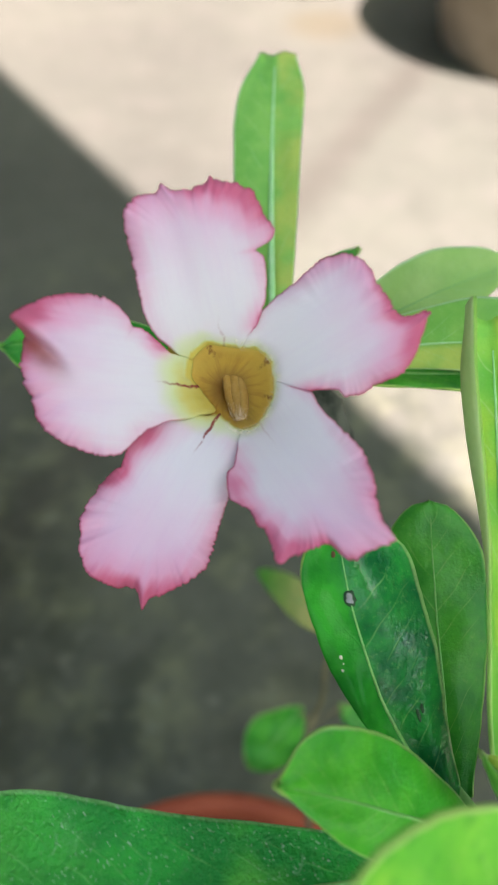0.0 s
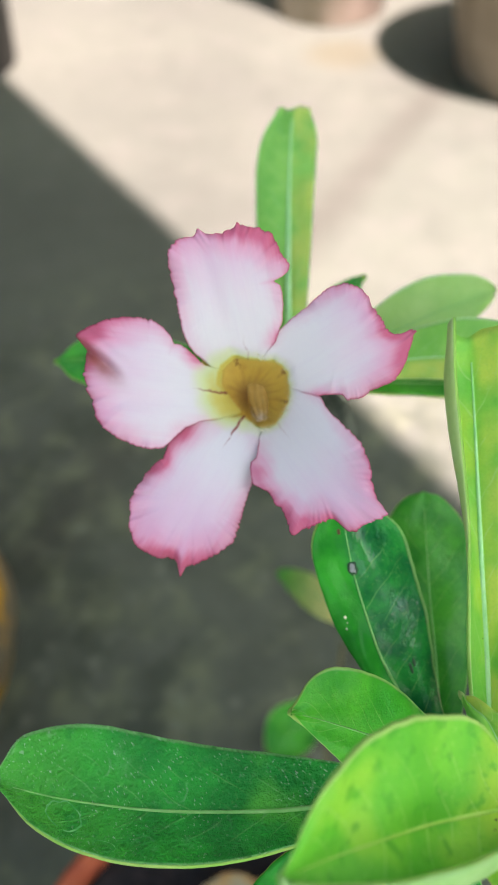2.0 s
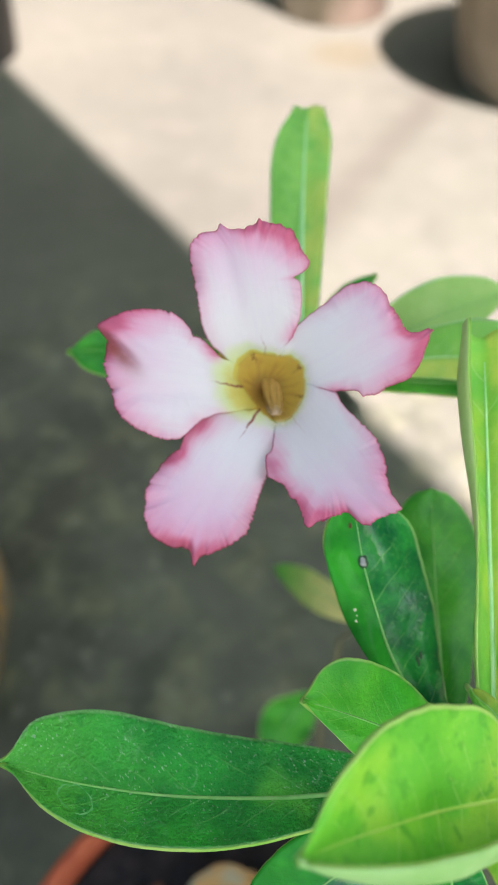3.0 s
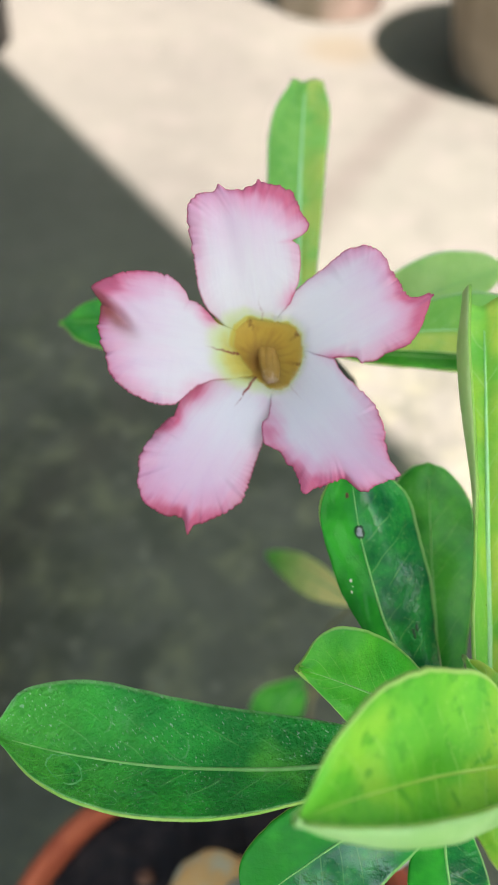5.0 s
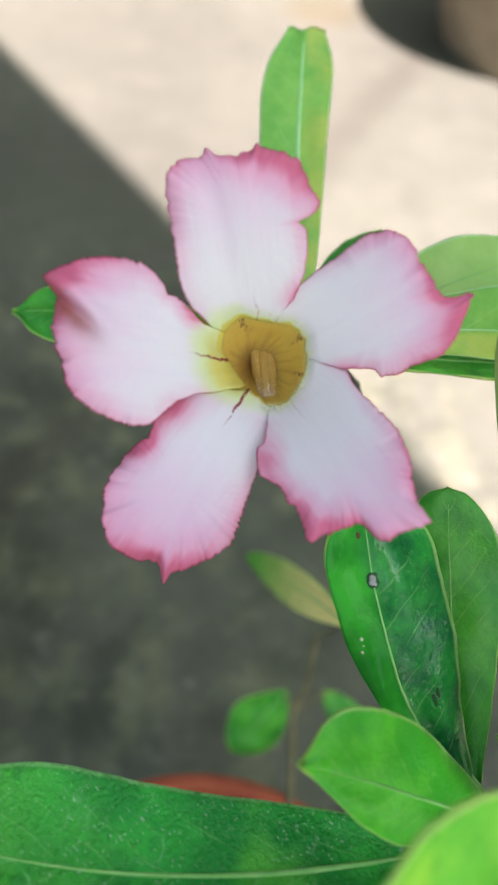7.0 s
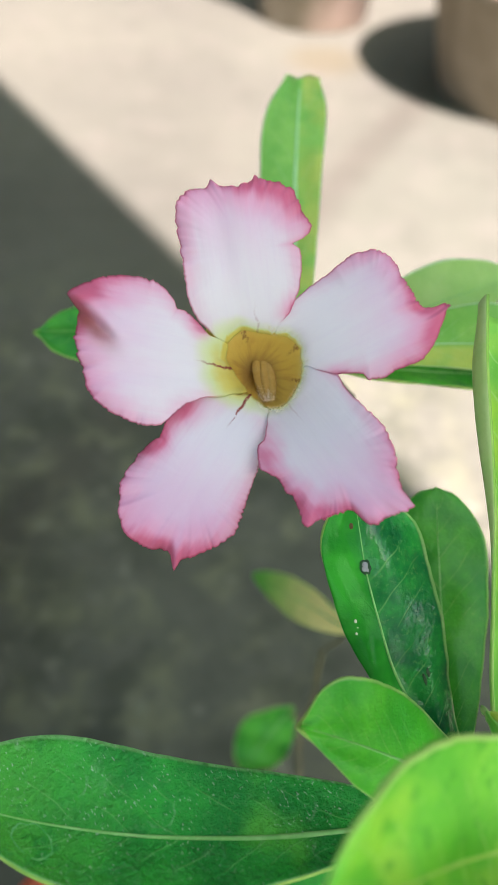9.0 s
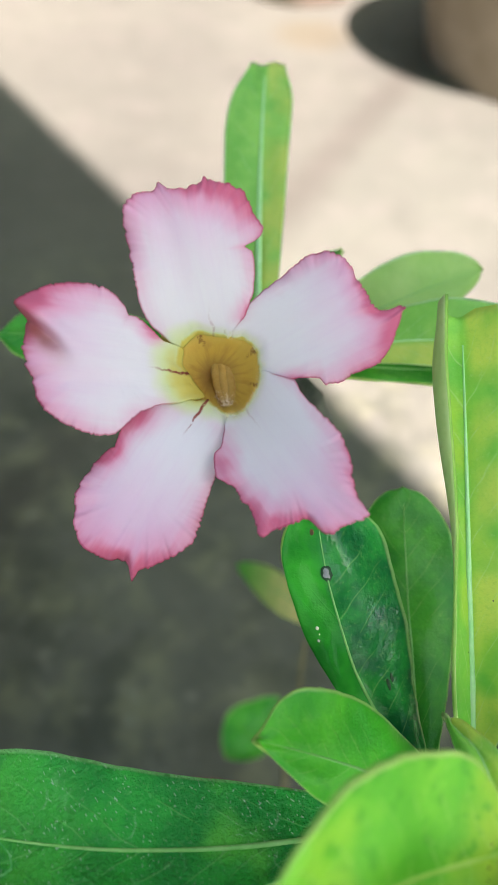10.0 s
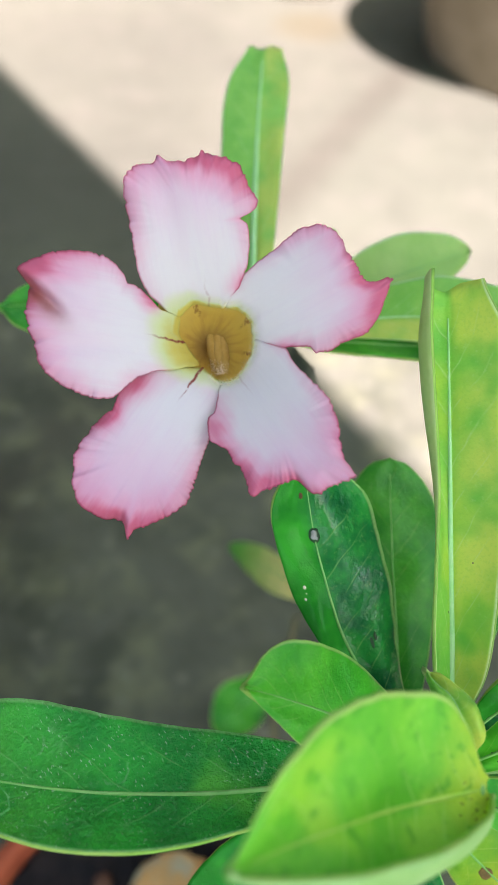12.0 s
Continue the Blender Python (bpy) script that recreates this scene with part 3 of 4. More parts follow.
bm = bmesh.new()
tube(bm, [(0.002, 0.018, SOIL_Z - 0.02), (0.002, 0.018, SOIL_Z + 0.01), (0.008, 0.019, 0.20), (0.018, 0.020, 0.25), (0.028, 0.020, 0.30), (0.040, 0.023, 0.338), (0.0465, 0.026, 0.3605)],
     [0.026, 0.024, 0.015, 0.0085, 0.0065, 0.005, 0.0035], 20, 0.12)
own(part("trunk", bm, PALE_BARK, plant, "swollen pale grey-green trunk"))
bm = bmesh.new()
tube(bm, [(0.010, 0.022, SOIL_Z + 0.025), (0.034, 0.040, 0.215), (0.048, 0.066, 0.26), (0.0400, 0.092, 0.305), (0.0292, 0.1075, 0.335), (0.0238, 0.1128, 0.3522), (0.0205, 0.1155, 0.3688), (0.0148, 0.1181, 0.3789), (0.0047, 0.1173, 0.3882)],
     [0.008, 0.0060, 0.0046, 0.0039, 0.0036, 0.0034, 0.0033, 0.0031, 0.0028], 18, 0.5, 3)
branch = own(part("branch", bm, BARK, plant, "dark grey-green branch with leaf scars"))
bm = bmesh.new()
tube(bm, [(0.020, 0.040, SOIL_Z), (0.023, 0.085, 0.1725), tuple(FORK), (0.0282, 0.1160, 0.1950), (0.0288, 0.1215, 0.2120), tuple(LOW)], [0.0019, 0.0016, 0.0014, 0.0012, 0.0011, 0.0009], 10, 0.1, 5)
own(part("low_shoot", bm, TWIG, plant, "thin olive-brown shoot low on the trunk"))
bm = bmesh.new()
blob(bm, (0.0462, 0.0255, 0.3605), (0.0050, 0.0045, 0.0040), 2, 0.2, 12, 16)
own(part("shoot_tip", bm, SHOOT, plant, "green growing tip"))

l1 = leaf('lime', FRONT, b=(0.0424, 0.0157, 0.3850), m=(0.0205, 0.0078, 0.3983), t=(0.0024, -0.0007, 0.4081), l=(0.0014, 0.0128, 0.0102), r=(0.0040, -0.0056, 0.0046), lc=(0.0018, 0.0068, 0.0042), rc=(0.0050, -0.0112, -0.0044), pl=[0.10, 0.60, 0.93, 1, 1, 0.93, 0.78, 0.52, 0], pr=[0.15, 0.62, 0.92, 1, 1, 0.9, 0.7, 0.4, 0], rib_width=0.0004, under=SAGE_UNDER, seed=0.0, label='broad lime-green leaf with a rolled pale edge and black specks')
leaf('bright', FRONT, b=(0.0389, 0.0287, 0.3620), m=(0.0200, 0.0294, 0.3774), t=(0.0043, 0.0300, 0.3870), l=(-0.0003, 0.0098, 0.0063), r=(-0.0025, -0.0062, -0.0041), pl=[0.3, 0.6, 0.8, 0.95, 1, 0.97, 0.82, 0.5, 0], pr=[0.3, 0.6, 0.85, 1, 0.95, 0.8, 0.55, 0.28, 0], seed=3.7, label='small pointed fresh green leaf')
l3 = leaf('dusty', FRONT, b=(0.0268, 0.0237, 0.3620), m=(-0.0159, 0.0188, 0.3650), t=(-0.0552, 0.0233, 0.3670), l=(-0.0066, 0.0147, 0.0035), r=(0.0027, -0.0102, 0.0045), pl=[0.3, 0.5, 0.68, 0.8, 0.9, 1, 0.95, 0.66, 0], pr=[0.2, 0.42, 0.64, 0.85, 0.98, 1, 0.9, 0.62, 0], rib_width=0.0006, seed=7.4, label='long dusty dark green leaf with a pale midrib')
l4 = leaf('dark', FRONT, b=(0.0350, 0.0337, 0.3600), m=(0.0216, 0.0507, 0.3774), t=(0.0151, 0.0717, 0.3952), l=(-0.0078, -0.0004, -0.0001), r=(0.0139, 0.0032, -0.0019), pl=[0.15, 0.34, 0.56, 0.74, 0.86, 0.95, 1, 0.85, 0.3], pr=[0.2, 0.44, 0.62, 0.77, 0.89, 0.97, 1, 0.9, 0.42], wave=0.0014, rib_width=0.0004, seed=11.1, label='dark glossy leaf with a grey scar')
leaf('mid', FRONT, b=(0.0378, 0.0365, 0.3556), m=(0.0373, 0.0638, 0.3652), t=(0.0369, 0.0875, 0.3782), l=(-0.0106, 0.0004, 0.0009), r=(0.0109, 0.0009, -0.0001), pl=[0.3, 0.5, 0.68, 0.82, 0.94, 1, 1, 0.95, 0.85], pr=[0.3, 0.5, 0.68, 0.82, 0.94, 1, 1, 0.95, 0.85], blunt=0.27, seed=14.8)
l6 = leaf('yellow', FRONT, b=(0.0455, 0.0324, 0.3621), m=(0.0439, 0.0650, 0.3899), t=(0.0420, 0.0985, 0.4185), l=(-0.0047, -0.0038, 0.0050), r=(0.0097, -0.0052, 0.0067), lc=(-0.0088, 0.0010, -0.0010), pl=[0.3, 0.9, 1.0, 0.84, 0.64, 0.66, 0.85, 1, 0.85], pr=[0.12, 0.5, 0.66, 0.76, 0.87, 0.98, 1, 0.9, 0.52], lf=[0, 0, 0, 0.1, 0.5, 0.9, 1, 0.9, 0.7], notch=0.0016, peak=0.0014, under=PALE_UNDER, rib_width=0.0009, seed=18.5, label='tall yellow-green leaf with a pale midrib')
leaf('mid', FRONT, b=(0.0499, 0.0382, 0.3576), m=(0.0567, 0.0581, 0.3654), t=(0.0593, 0.0743, 0.3729), l=(-0.0062, 0.0005, -0.0023), r=(0.0057, 0.0035, -0.0005), seed=22.2)
leaf('yellow', FRONT, b=(0.0448, 0.0242, 0.3669), m=(0.0417, 0.0274, 0.3821), t=(0.0376, 0.0376, 0.3780), l=(-0.0030, 0.0025, -0.0043), r=(0.0044, 0.0031, -0.0056), lc=(-0.0040, -0.0019, 0.0053), rc=(0.0031, -0.0020, 0.0047), pl=[0.5, 0.7, 0.85, 1, 1, 0.9, 0.75, 0.5, 0], pr=[0.4, 0.65, 0.85, 1, 1, 0.95, 0.78, 0.5, 0], under=PALE_UNDER, seed=25.9, label='young rolled leaf')
leaf('dark', FRONT, b=(0.0482, 0.0316, 0.3571), m=(0.0596, 0.0380, 0.3701), t=(0.0719, 0.0450, 0.3862), l=(-0.0047, 0.0019, 0.0020), r=(0.0031, -0.0043, -0.0040), pl=[0.4, 0.55, 0.75, 0.92, 1, 1, 0.9, 0.65, 0], pr=[0.4, 0.55, 0.75, 0.92, 1, 1, 0.9, 0.65, 0], seed=29.6)
l10 = leaf('bright', FRONT, b=(0.0466, 0.0256, 0.3627), m=(0.0573, 0.0268, 0.3791), t=(0.0705, 0.0291, 0.3936), l=(-0.0016, 0.0052, 0.0061), r=(0.0015, -0.0037, -0.0021), pl=[0.4, 0.55, 0.75, 0.92, 1, 1, 0.9, 0.65, 0], pr=[0.4, 0.55, 0.75, 0.92, 1, 1, 0.9, 0.65, 0], seed=33.3)
leaf('mid', FRONT, b=(0.0483, 0.0264, 0.3566), m=(0.0654, 0.0278, 0.3552), t=(0.0829, 0.0297, 0.3557), l=(0.0001, 0.0047, 0.0042), r=(-0.0001, -0.0047, -0.0041), pl=[0.4, 0.55, 0.75, 0.92, 1, 1, 0.9, 0.65, 0], pr=[0.4, 0.55, 0.75, 0.92, 1, 1, 0.9, 0.65, 0], seed=37.0)
l12 = leaf('bright', FRONT, b=(0.0475, 0.0223, 0.3583), m=(0.0594, 0.0142, 0.3597), t=(0.0717, 0.0043, 0.3580), l=(0.0014, 0.0056, 0.0076), r=(-0.0025, -0.0014, -0.0037), pl=[0.4, 0.55, 0.75, 0.92, 1, 1, 0.9, 0.65, 0], pr=[0.4, 0.55, 0.75, 0.92, 1, 1, 0.9, 0.65, 0], seed=40.7)
l13 = leaf('yellowing', FRONT, b=(0.0430, 0.0197, 0.3496), m=(0.0577, 0.0122, 0.3352), t=(0.0783, 0.0014, 0.3148), l=(0.0071, 0.0054, 0.0057), r=(-0.0049, -0.0033, -0.0039), pl=[0.4, 0.55, 0.75, 0.92, 1, 1, 0.9, 0.65, 0], pr=[0.4, 0.55, 0.75, 0.92, 1, 1, 0.9, 0.65, 0], seed=44.4, label='yellowing leaf with a brown blotch')
leaf('dark', FRONT, b=(0.0335, 0.0162, 0.3606), m=(0.0376, 0.0053, 0.3426), t=(0.0432, -0.0065, 0.3210), l=(-0.0082, -0.0008, -0.0015), r=(0.0084, 0.0012, -0.0009), pl=[0.4, 0.55, 0.75, 0.92, 1, 1, 0.9, 0.65, 0], pr=[0.4, 0.55, 0.75, 0.92, 1, 1, 0.9, 0.65, 0], seed=48.1)
leaf('dark', FRONT, b=(0.0307, 0.0165, 0.3611), m=(0.0130, 0.0090, 0.3546), t=(-0.0035, -0.0006, 0.3412), l=(-0.0085, 0.0050, 0.0041), r=(0.0098, -0.0054, -0.0037), pl=[0.4, 0.55, 0.75, 0.92, 1, 1, 0.9, 0.65, 0], pr=[0.4, 0.55, 0.75, 0.92, 1, 1, 0.9, 0.65, 0], seed=51.8)
leaf('tall', BACK, b=(0.0049, 0.1167, 0.3904), m=(0.0048, 0.1635, 0.4066), t=(0.0061, 0.2019, 0.4219), l=(-0.0102, -0.0027, -0.0009), r=(0.0077, -0.0011, -0.0007), pl=[0.25, 0.5, 0.68, 0.8, 0.9, 0.97, 1, 0.85, 0.42], pr=[0.25, 0.5, 0.68, 0.8, 0.88, 0.94, 1, 1, 0.68], notch=0.0022, rib_width=0.001, seed=55.5)
leaf('back', BACK, b=(0.0112, 0.1148, 0.3910), m=(0.0365, 0.1324, 0.3928), t=(0.0625, 0.1472, 0.3933), l=(-0.0015, 0.0074, 0.0067), r=(0.0038, -0.0060, -0.0029), seed=59.2)
leaf('tall', BACK, b=(0.0113, 0.1123, 0.3914), m=(0.0404, 0.1148, 0.3969), t=(0.0680, 0.1109, 0.3968), l=(0.0003, 0.0074, 0.0060), r=(0.0001, -0.0043, -0.0044), pl=[0.2, 0.4, 0.6, 0.78, 0.9, 1, 1, 0.95, 0.85], pr=[0.2, 0.4, 0.6, 0.78, 0.9, 1, 1, 0.95, 0.85], blunt=0.1, seed=62.9)
leaf('mid', BACK, b=(0.0111, 0.1133, 0.3896), m=(0.0383, 0.1143, 0.3886), t=(0.0633, 0.1128, 0.3882), l=(0.0001, 0.0033, 0.0016), r=(0.0011, -0.0038, -0.0008), seed=66.6)
leaf('mid', BACK, b=(0.0080, 0.1189, 0.3868), m=(0.0176, 0.1414, 0.3900), t=(0.0269, 0.1554, 0.3925), l=(-0.0039, 0.0057, 0.0014), r=(0.0033, -0.0027, -0.0013), pl=[0.4, 0.7, 0.9, 1, 0.95, 0.85, 0.65, 0.35, 0], pr=[0.4, 0.7, 0.9, 1, 0.95, 0.85, 0.65, 0.35, 0], seed=70.3)
leaf('mid', BACK, b=(-0.0124, 0.1156, 0.3927), m=(-0.0365, 0.1219, 0.3903), t=(-0.0595, 0.1269, 0.3854), l=(-0.0013, 0.0070, 0.0033), r=(-0.0001, -0.0080, -0.0034), pl=[0.3, 0.6, 0.8, 0.95, 1, 0.97, 0.85, 0.6, 0], pr=[0.3, 0.6, 0.8, 0.95, 1, 0.97, 0.85, 0.6, 0], seed=74.0)
leaf('mid', BACK, b=(0.0048, 0.1227, 0.3837), m=(-0.0019, 0.1440, 0.3897), t=(-0.0046, 0.1598, 0.3973), l=(-0.0056, 0.0033, 0.0006), r=(0.0060, 0.0042, 0.0006), seed=77.7)
leaf('mid', FORK, b=(0.0200, 0.1150, 0.1895), m=(0.0095, 0.1070, 0.1755), t=(-0.0023, 0.0984, 0.1623), l=(-0.0093, 0.0063, 0.0061), r=(0.0092, -0.0055, -0.0054), seed=81.4)
leaf('shoot', LOW, b=(0.0316, 0.0995, 0.2887), m=(0.0184, 0.1266, 0.2599), t=(0.0006, 0.1714, 0.2071), l=(0.0006, 0.0056, 0.0049), r=(-0.0008, -0.0058, -0.0051), seed=85.1)
leaf('mid', FORK, b=(0.0395, 0.1253, 0.1668), m=(0.0490, 0.1196, 0.1554), t=(0.0602, 0.1153, 0.1453), l=(-0.0041, -0.0043, -0.0040), r=(0.0049, 0.0043, 0.0041), seed=88.8)


def mark(on, u, s, size, mat, name, label, flat=0.35, seed=0.0):
    """A small lump or scar lying on a leaf's upper face, at u along and s across it."""
    ob, _, grid = on
    rows, cols = len(grid) - 1, len(grid[0]) - 1
    i, j = min(int(u * rows), rows - 1), min(int((s + 1) / 2 * cols), cols - 1)
    p, q, r = grid[i][j][3], grid[i][j + 1][3], grid[i + 1][j][3]
    along, side = (r - p).normalized(), (q - p).normalized()
    up = along.cross(side).normalized()
    if up.dot(Vector((0, -0.66, 0.75))) < 0:
        up = -up
    side = up.cross(along)
    bm = bmesh.new()
    blob(bm, (0, 0, 0), (size[0], size[1], min(size) * flat), seed, 0.3, 10, 18)
    m = Matrix((along, side, up)).transposed().to_4x4()
    m.translation = p + up * min(size) * flat * 0.4
    bm.transform(m)
    part(name, bm, mat, ob, label)


mark(l4, 0.765, 0.05, (0.00148, 0.00104), SCAR_RIM, "leaf_scar_rim", "dark rim of a leaf scar", 0.22, 1)
mark(l4, 0.765, 0.05, (0.00118, 0.00078), SCAR, "leaf_scar", "grey dry leaf scar", 0.36, 2)
for u, s, r in ((0.57, -0.58, 0.00036), (0.545, -0.64, 0.00028), (0.555, -0.53, 0.00016)):
    mark(l4, u, s, (r, r * 0.8), HAIR, "white_speck", "white speck", 0.5, u)
mark(l4, 0.35, 0.50, (0.0011, 0.00036), SCAR_RIM, "leaf_blister", "dark blister in the leaf", 0.35, 4)
mark(l4, 0.37, 0.62, (0.0009, 0.00034), SCAR_RIM, "leaf_blister", "dark blister in the leaf", 0.35, 5)
mark(l4, 0.90, -0.1, (0.0006, 0.0004), BROWN_SPOT, "brown_speck", "small brown speck", 0.3, 8)
mark(l13, 0.46, 0.12, (0.0017, 0.0013), BROWN_SPOT, "brown_blotch", "brown dry blotch", 0.1, 6)


def water_ring(on, u, s, du, ds, seed):
    """The pale ring that a dried drop left on a leaf, at u along and s across it."""
    ob, _, grid = on
    rows, cols = len(grid) - 1, len(grid[0]) - 1

    def spot(p, q):
        x, y = min(max(p, 0.0), 0.999) * rows, min(max((q + 1) / 2, 0.0), 0.999) * cols
        i, j = int(x), int(y)
        f, g = x - i, y - j
        return (grid[i][j][3] * (1 - f) + grid[i + 1][j][3] * f) * (1 - g) + (grid[i][j + 1][3] * (1 - f) + grid[i + 1][j + 1][3] * f) * g

    bm = bmesh.new()
    centre = spot(u, s)
    steps, inner, outer = 40, [], []
    for k in range(steps):
        a = 2 * math.pi * k / steps
        w = 1 + 0.14 * noise.noise(Vector((math.cos(a) * 2, math.sin(a) * 2, seed)))
        lift = Vector((0, -0.00003, 0.00004))
        inner.append(bm.verts.new(spot(u + du * w * math.cos(a), s + ds * w * math.sin(a)) + lift))
        width = 0.10 + 0.09 * noise.noise(Vector((math.cos(a) * 4, math.sin(a) * 4, seed + 3)))
        outer.append(bm.verts.new(spot(u + du * (w + width) * math.cos(a), s + ds * (w + width) * math.sin(a)) + lift))
    for k in range(steps):
        j = (k + 1) % steps
        if noise.noise(Vector((math.cos(6.2832 * k / steps) * 2.2, math.sin(6.2832 * k / steps) * 2.2, seed + 8))) < -0.25:
            continue
        face = bm.faces.new((inner[k], inner[j], outer[j], outer[k]))
        face.normal_update()
        if face.normal.dot(Vector((0, -0.66, 0.75))) < 0:
            face.normal_flip()
    part("water_ring", bm, RING, ob, "pale ring of a dried drop")


for k, (u, s, du, ds) in enumerate(((0.80, 0.36, 0.042, 0.30), (0.70, 0.76, 0.026, 0.10))):
    water_ring(l3, u, s, du, ds, k * 3.1)
rng = random.Random(3)
for on, many, near, far, big in ((l1, 12, 0.02, 0.17, 0.00020), (l10, 10, 0.15, 0.5, 0.00015), (l12, 7, 0.08, 0.4, 0.00017), (l6, 3, 0.2, 0.8, 0.00012)):
    for k in range(many):
        r = rng.uniform(0.4, 1.0) * big
        mark(on, rng.uniform(near, far), rng.uniform(-0.15, 0.6), (r * 1.5, r), SPECK, "black_speck", "tiny black speck", 0.5, k)

# ---- the flower ----
O = Vector((-0.0030, 0.0876, 0.4105))
N = Vector((-0.0602, -0.6619, 0.7472)).normalized()
X = Vector((0.9982, -0.0399, 0.0450)).normalized()
Y = N.cross(X)


def in_flower(x, y, h):
    return O + X * x + Y * y + N * h


MOUTH = (7.8, 8.2, 9.1, 9.0, 8.1, 8.6, 10.2, 10.4, 9.4, 7.2, 6.1, 5.6, 5.5, 6.3, 7.6, 8.1, 7.7, 7.6)


def mouth_at(a):
    """The throat's uneven opening, in metres, at an angle round the flower."""
    x = (a / (2 * math.pi) % 1) * len(MOUTH)
    i, f = int(x), x - int(x)
    f = f * f * (3 - 2 * f)
    r = MOUTH[i % len(MOUTH)] * (1 - f) + MOUTH[(i + 1) % len(MOUTH)] * f
    return 0.001 * (r + 0.25 * noise.noise(Vector((math.cos(a) * 7, math.sin(a) * 7, 3))))


def left_side(a):
    """1 where the throat runs out gently into the petals, 0 where its edge is sharp."""
    return math.exp(-((((a - 3.45) + math.pi) % (2 * math.pi) - math.pi) / 1.0) ** 2)


bm = bmesh.new()
steps = 90
uvs = bm.loops.layers.uv.new("UVMap")
rings = []
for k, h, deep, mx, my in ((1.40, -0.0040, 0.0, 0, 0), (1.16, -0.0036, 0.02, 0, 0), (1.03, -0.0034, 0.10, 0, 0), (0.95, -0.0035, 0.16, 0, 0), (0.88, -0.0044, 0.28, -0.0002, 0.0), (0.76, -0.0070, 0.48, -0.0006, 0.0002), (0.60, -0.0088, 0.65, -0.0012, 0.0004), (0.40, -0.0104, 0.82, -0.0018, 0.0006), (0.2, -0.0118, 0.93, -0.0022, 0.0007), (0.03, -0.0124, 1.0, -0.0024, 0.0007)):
    ring = []
    for i in range(steps):
        a = 2 * math.pi * i / steps
        round_off = min(1, deep * 1.3)
        q = k * (mouth_at(a) * (1 - round_off) + 0.0078 * round_off) * (1 + 0.07 * noise.noise(Vector((3 * math.cos(a), 3 * math.sin(a), h * 300))))
        side_dip = 0.0021 * left_side(a) * (1 - round_off)
        ring.append((bm.verts.new(in_flower(q * math.cos(a) + mx, q * math.sin(a) + my, h - side_dip)), deep, i / steps))
    rings.append(ring)
for p, q in zip(rings, rings[1:]):
    for i in range(steps):
        j = (i + 1) % steps
        quad = (p[i], q[i], q[j], p[j])
        f = bm.faces.new([v[0] for v in quad])
        for loop, v in zip(f.loops, quad):
            loop[uvs].uv = (v[1], v[2] if not (j == 0 and v in (q[j], p[j])) else 1.0)
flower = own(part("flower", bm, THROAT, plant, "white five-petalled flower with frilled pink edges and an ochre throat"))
solid = flower.modifiers.new("thickness", "SOLIDIFY")
solid.thickness, solid.offset = 0.0005, -1


def smooth(x, low, high):
    x = min(1.0, max(0.0, (x - low) / (high - low)))
    return x * x * (3 - 2 * x)


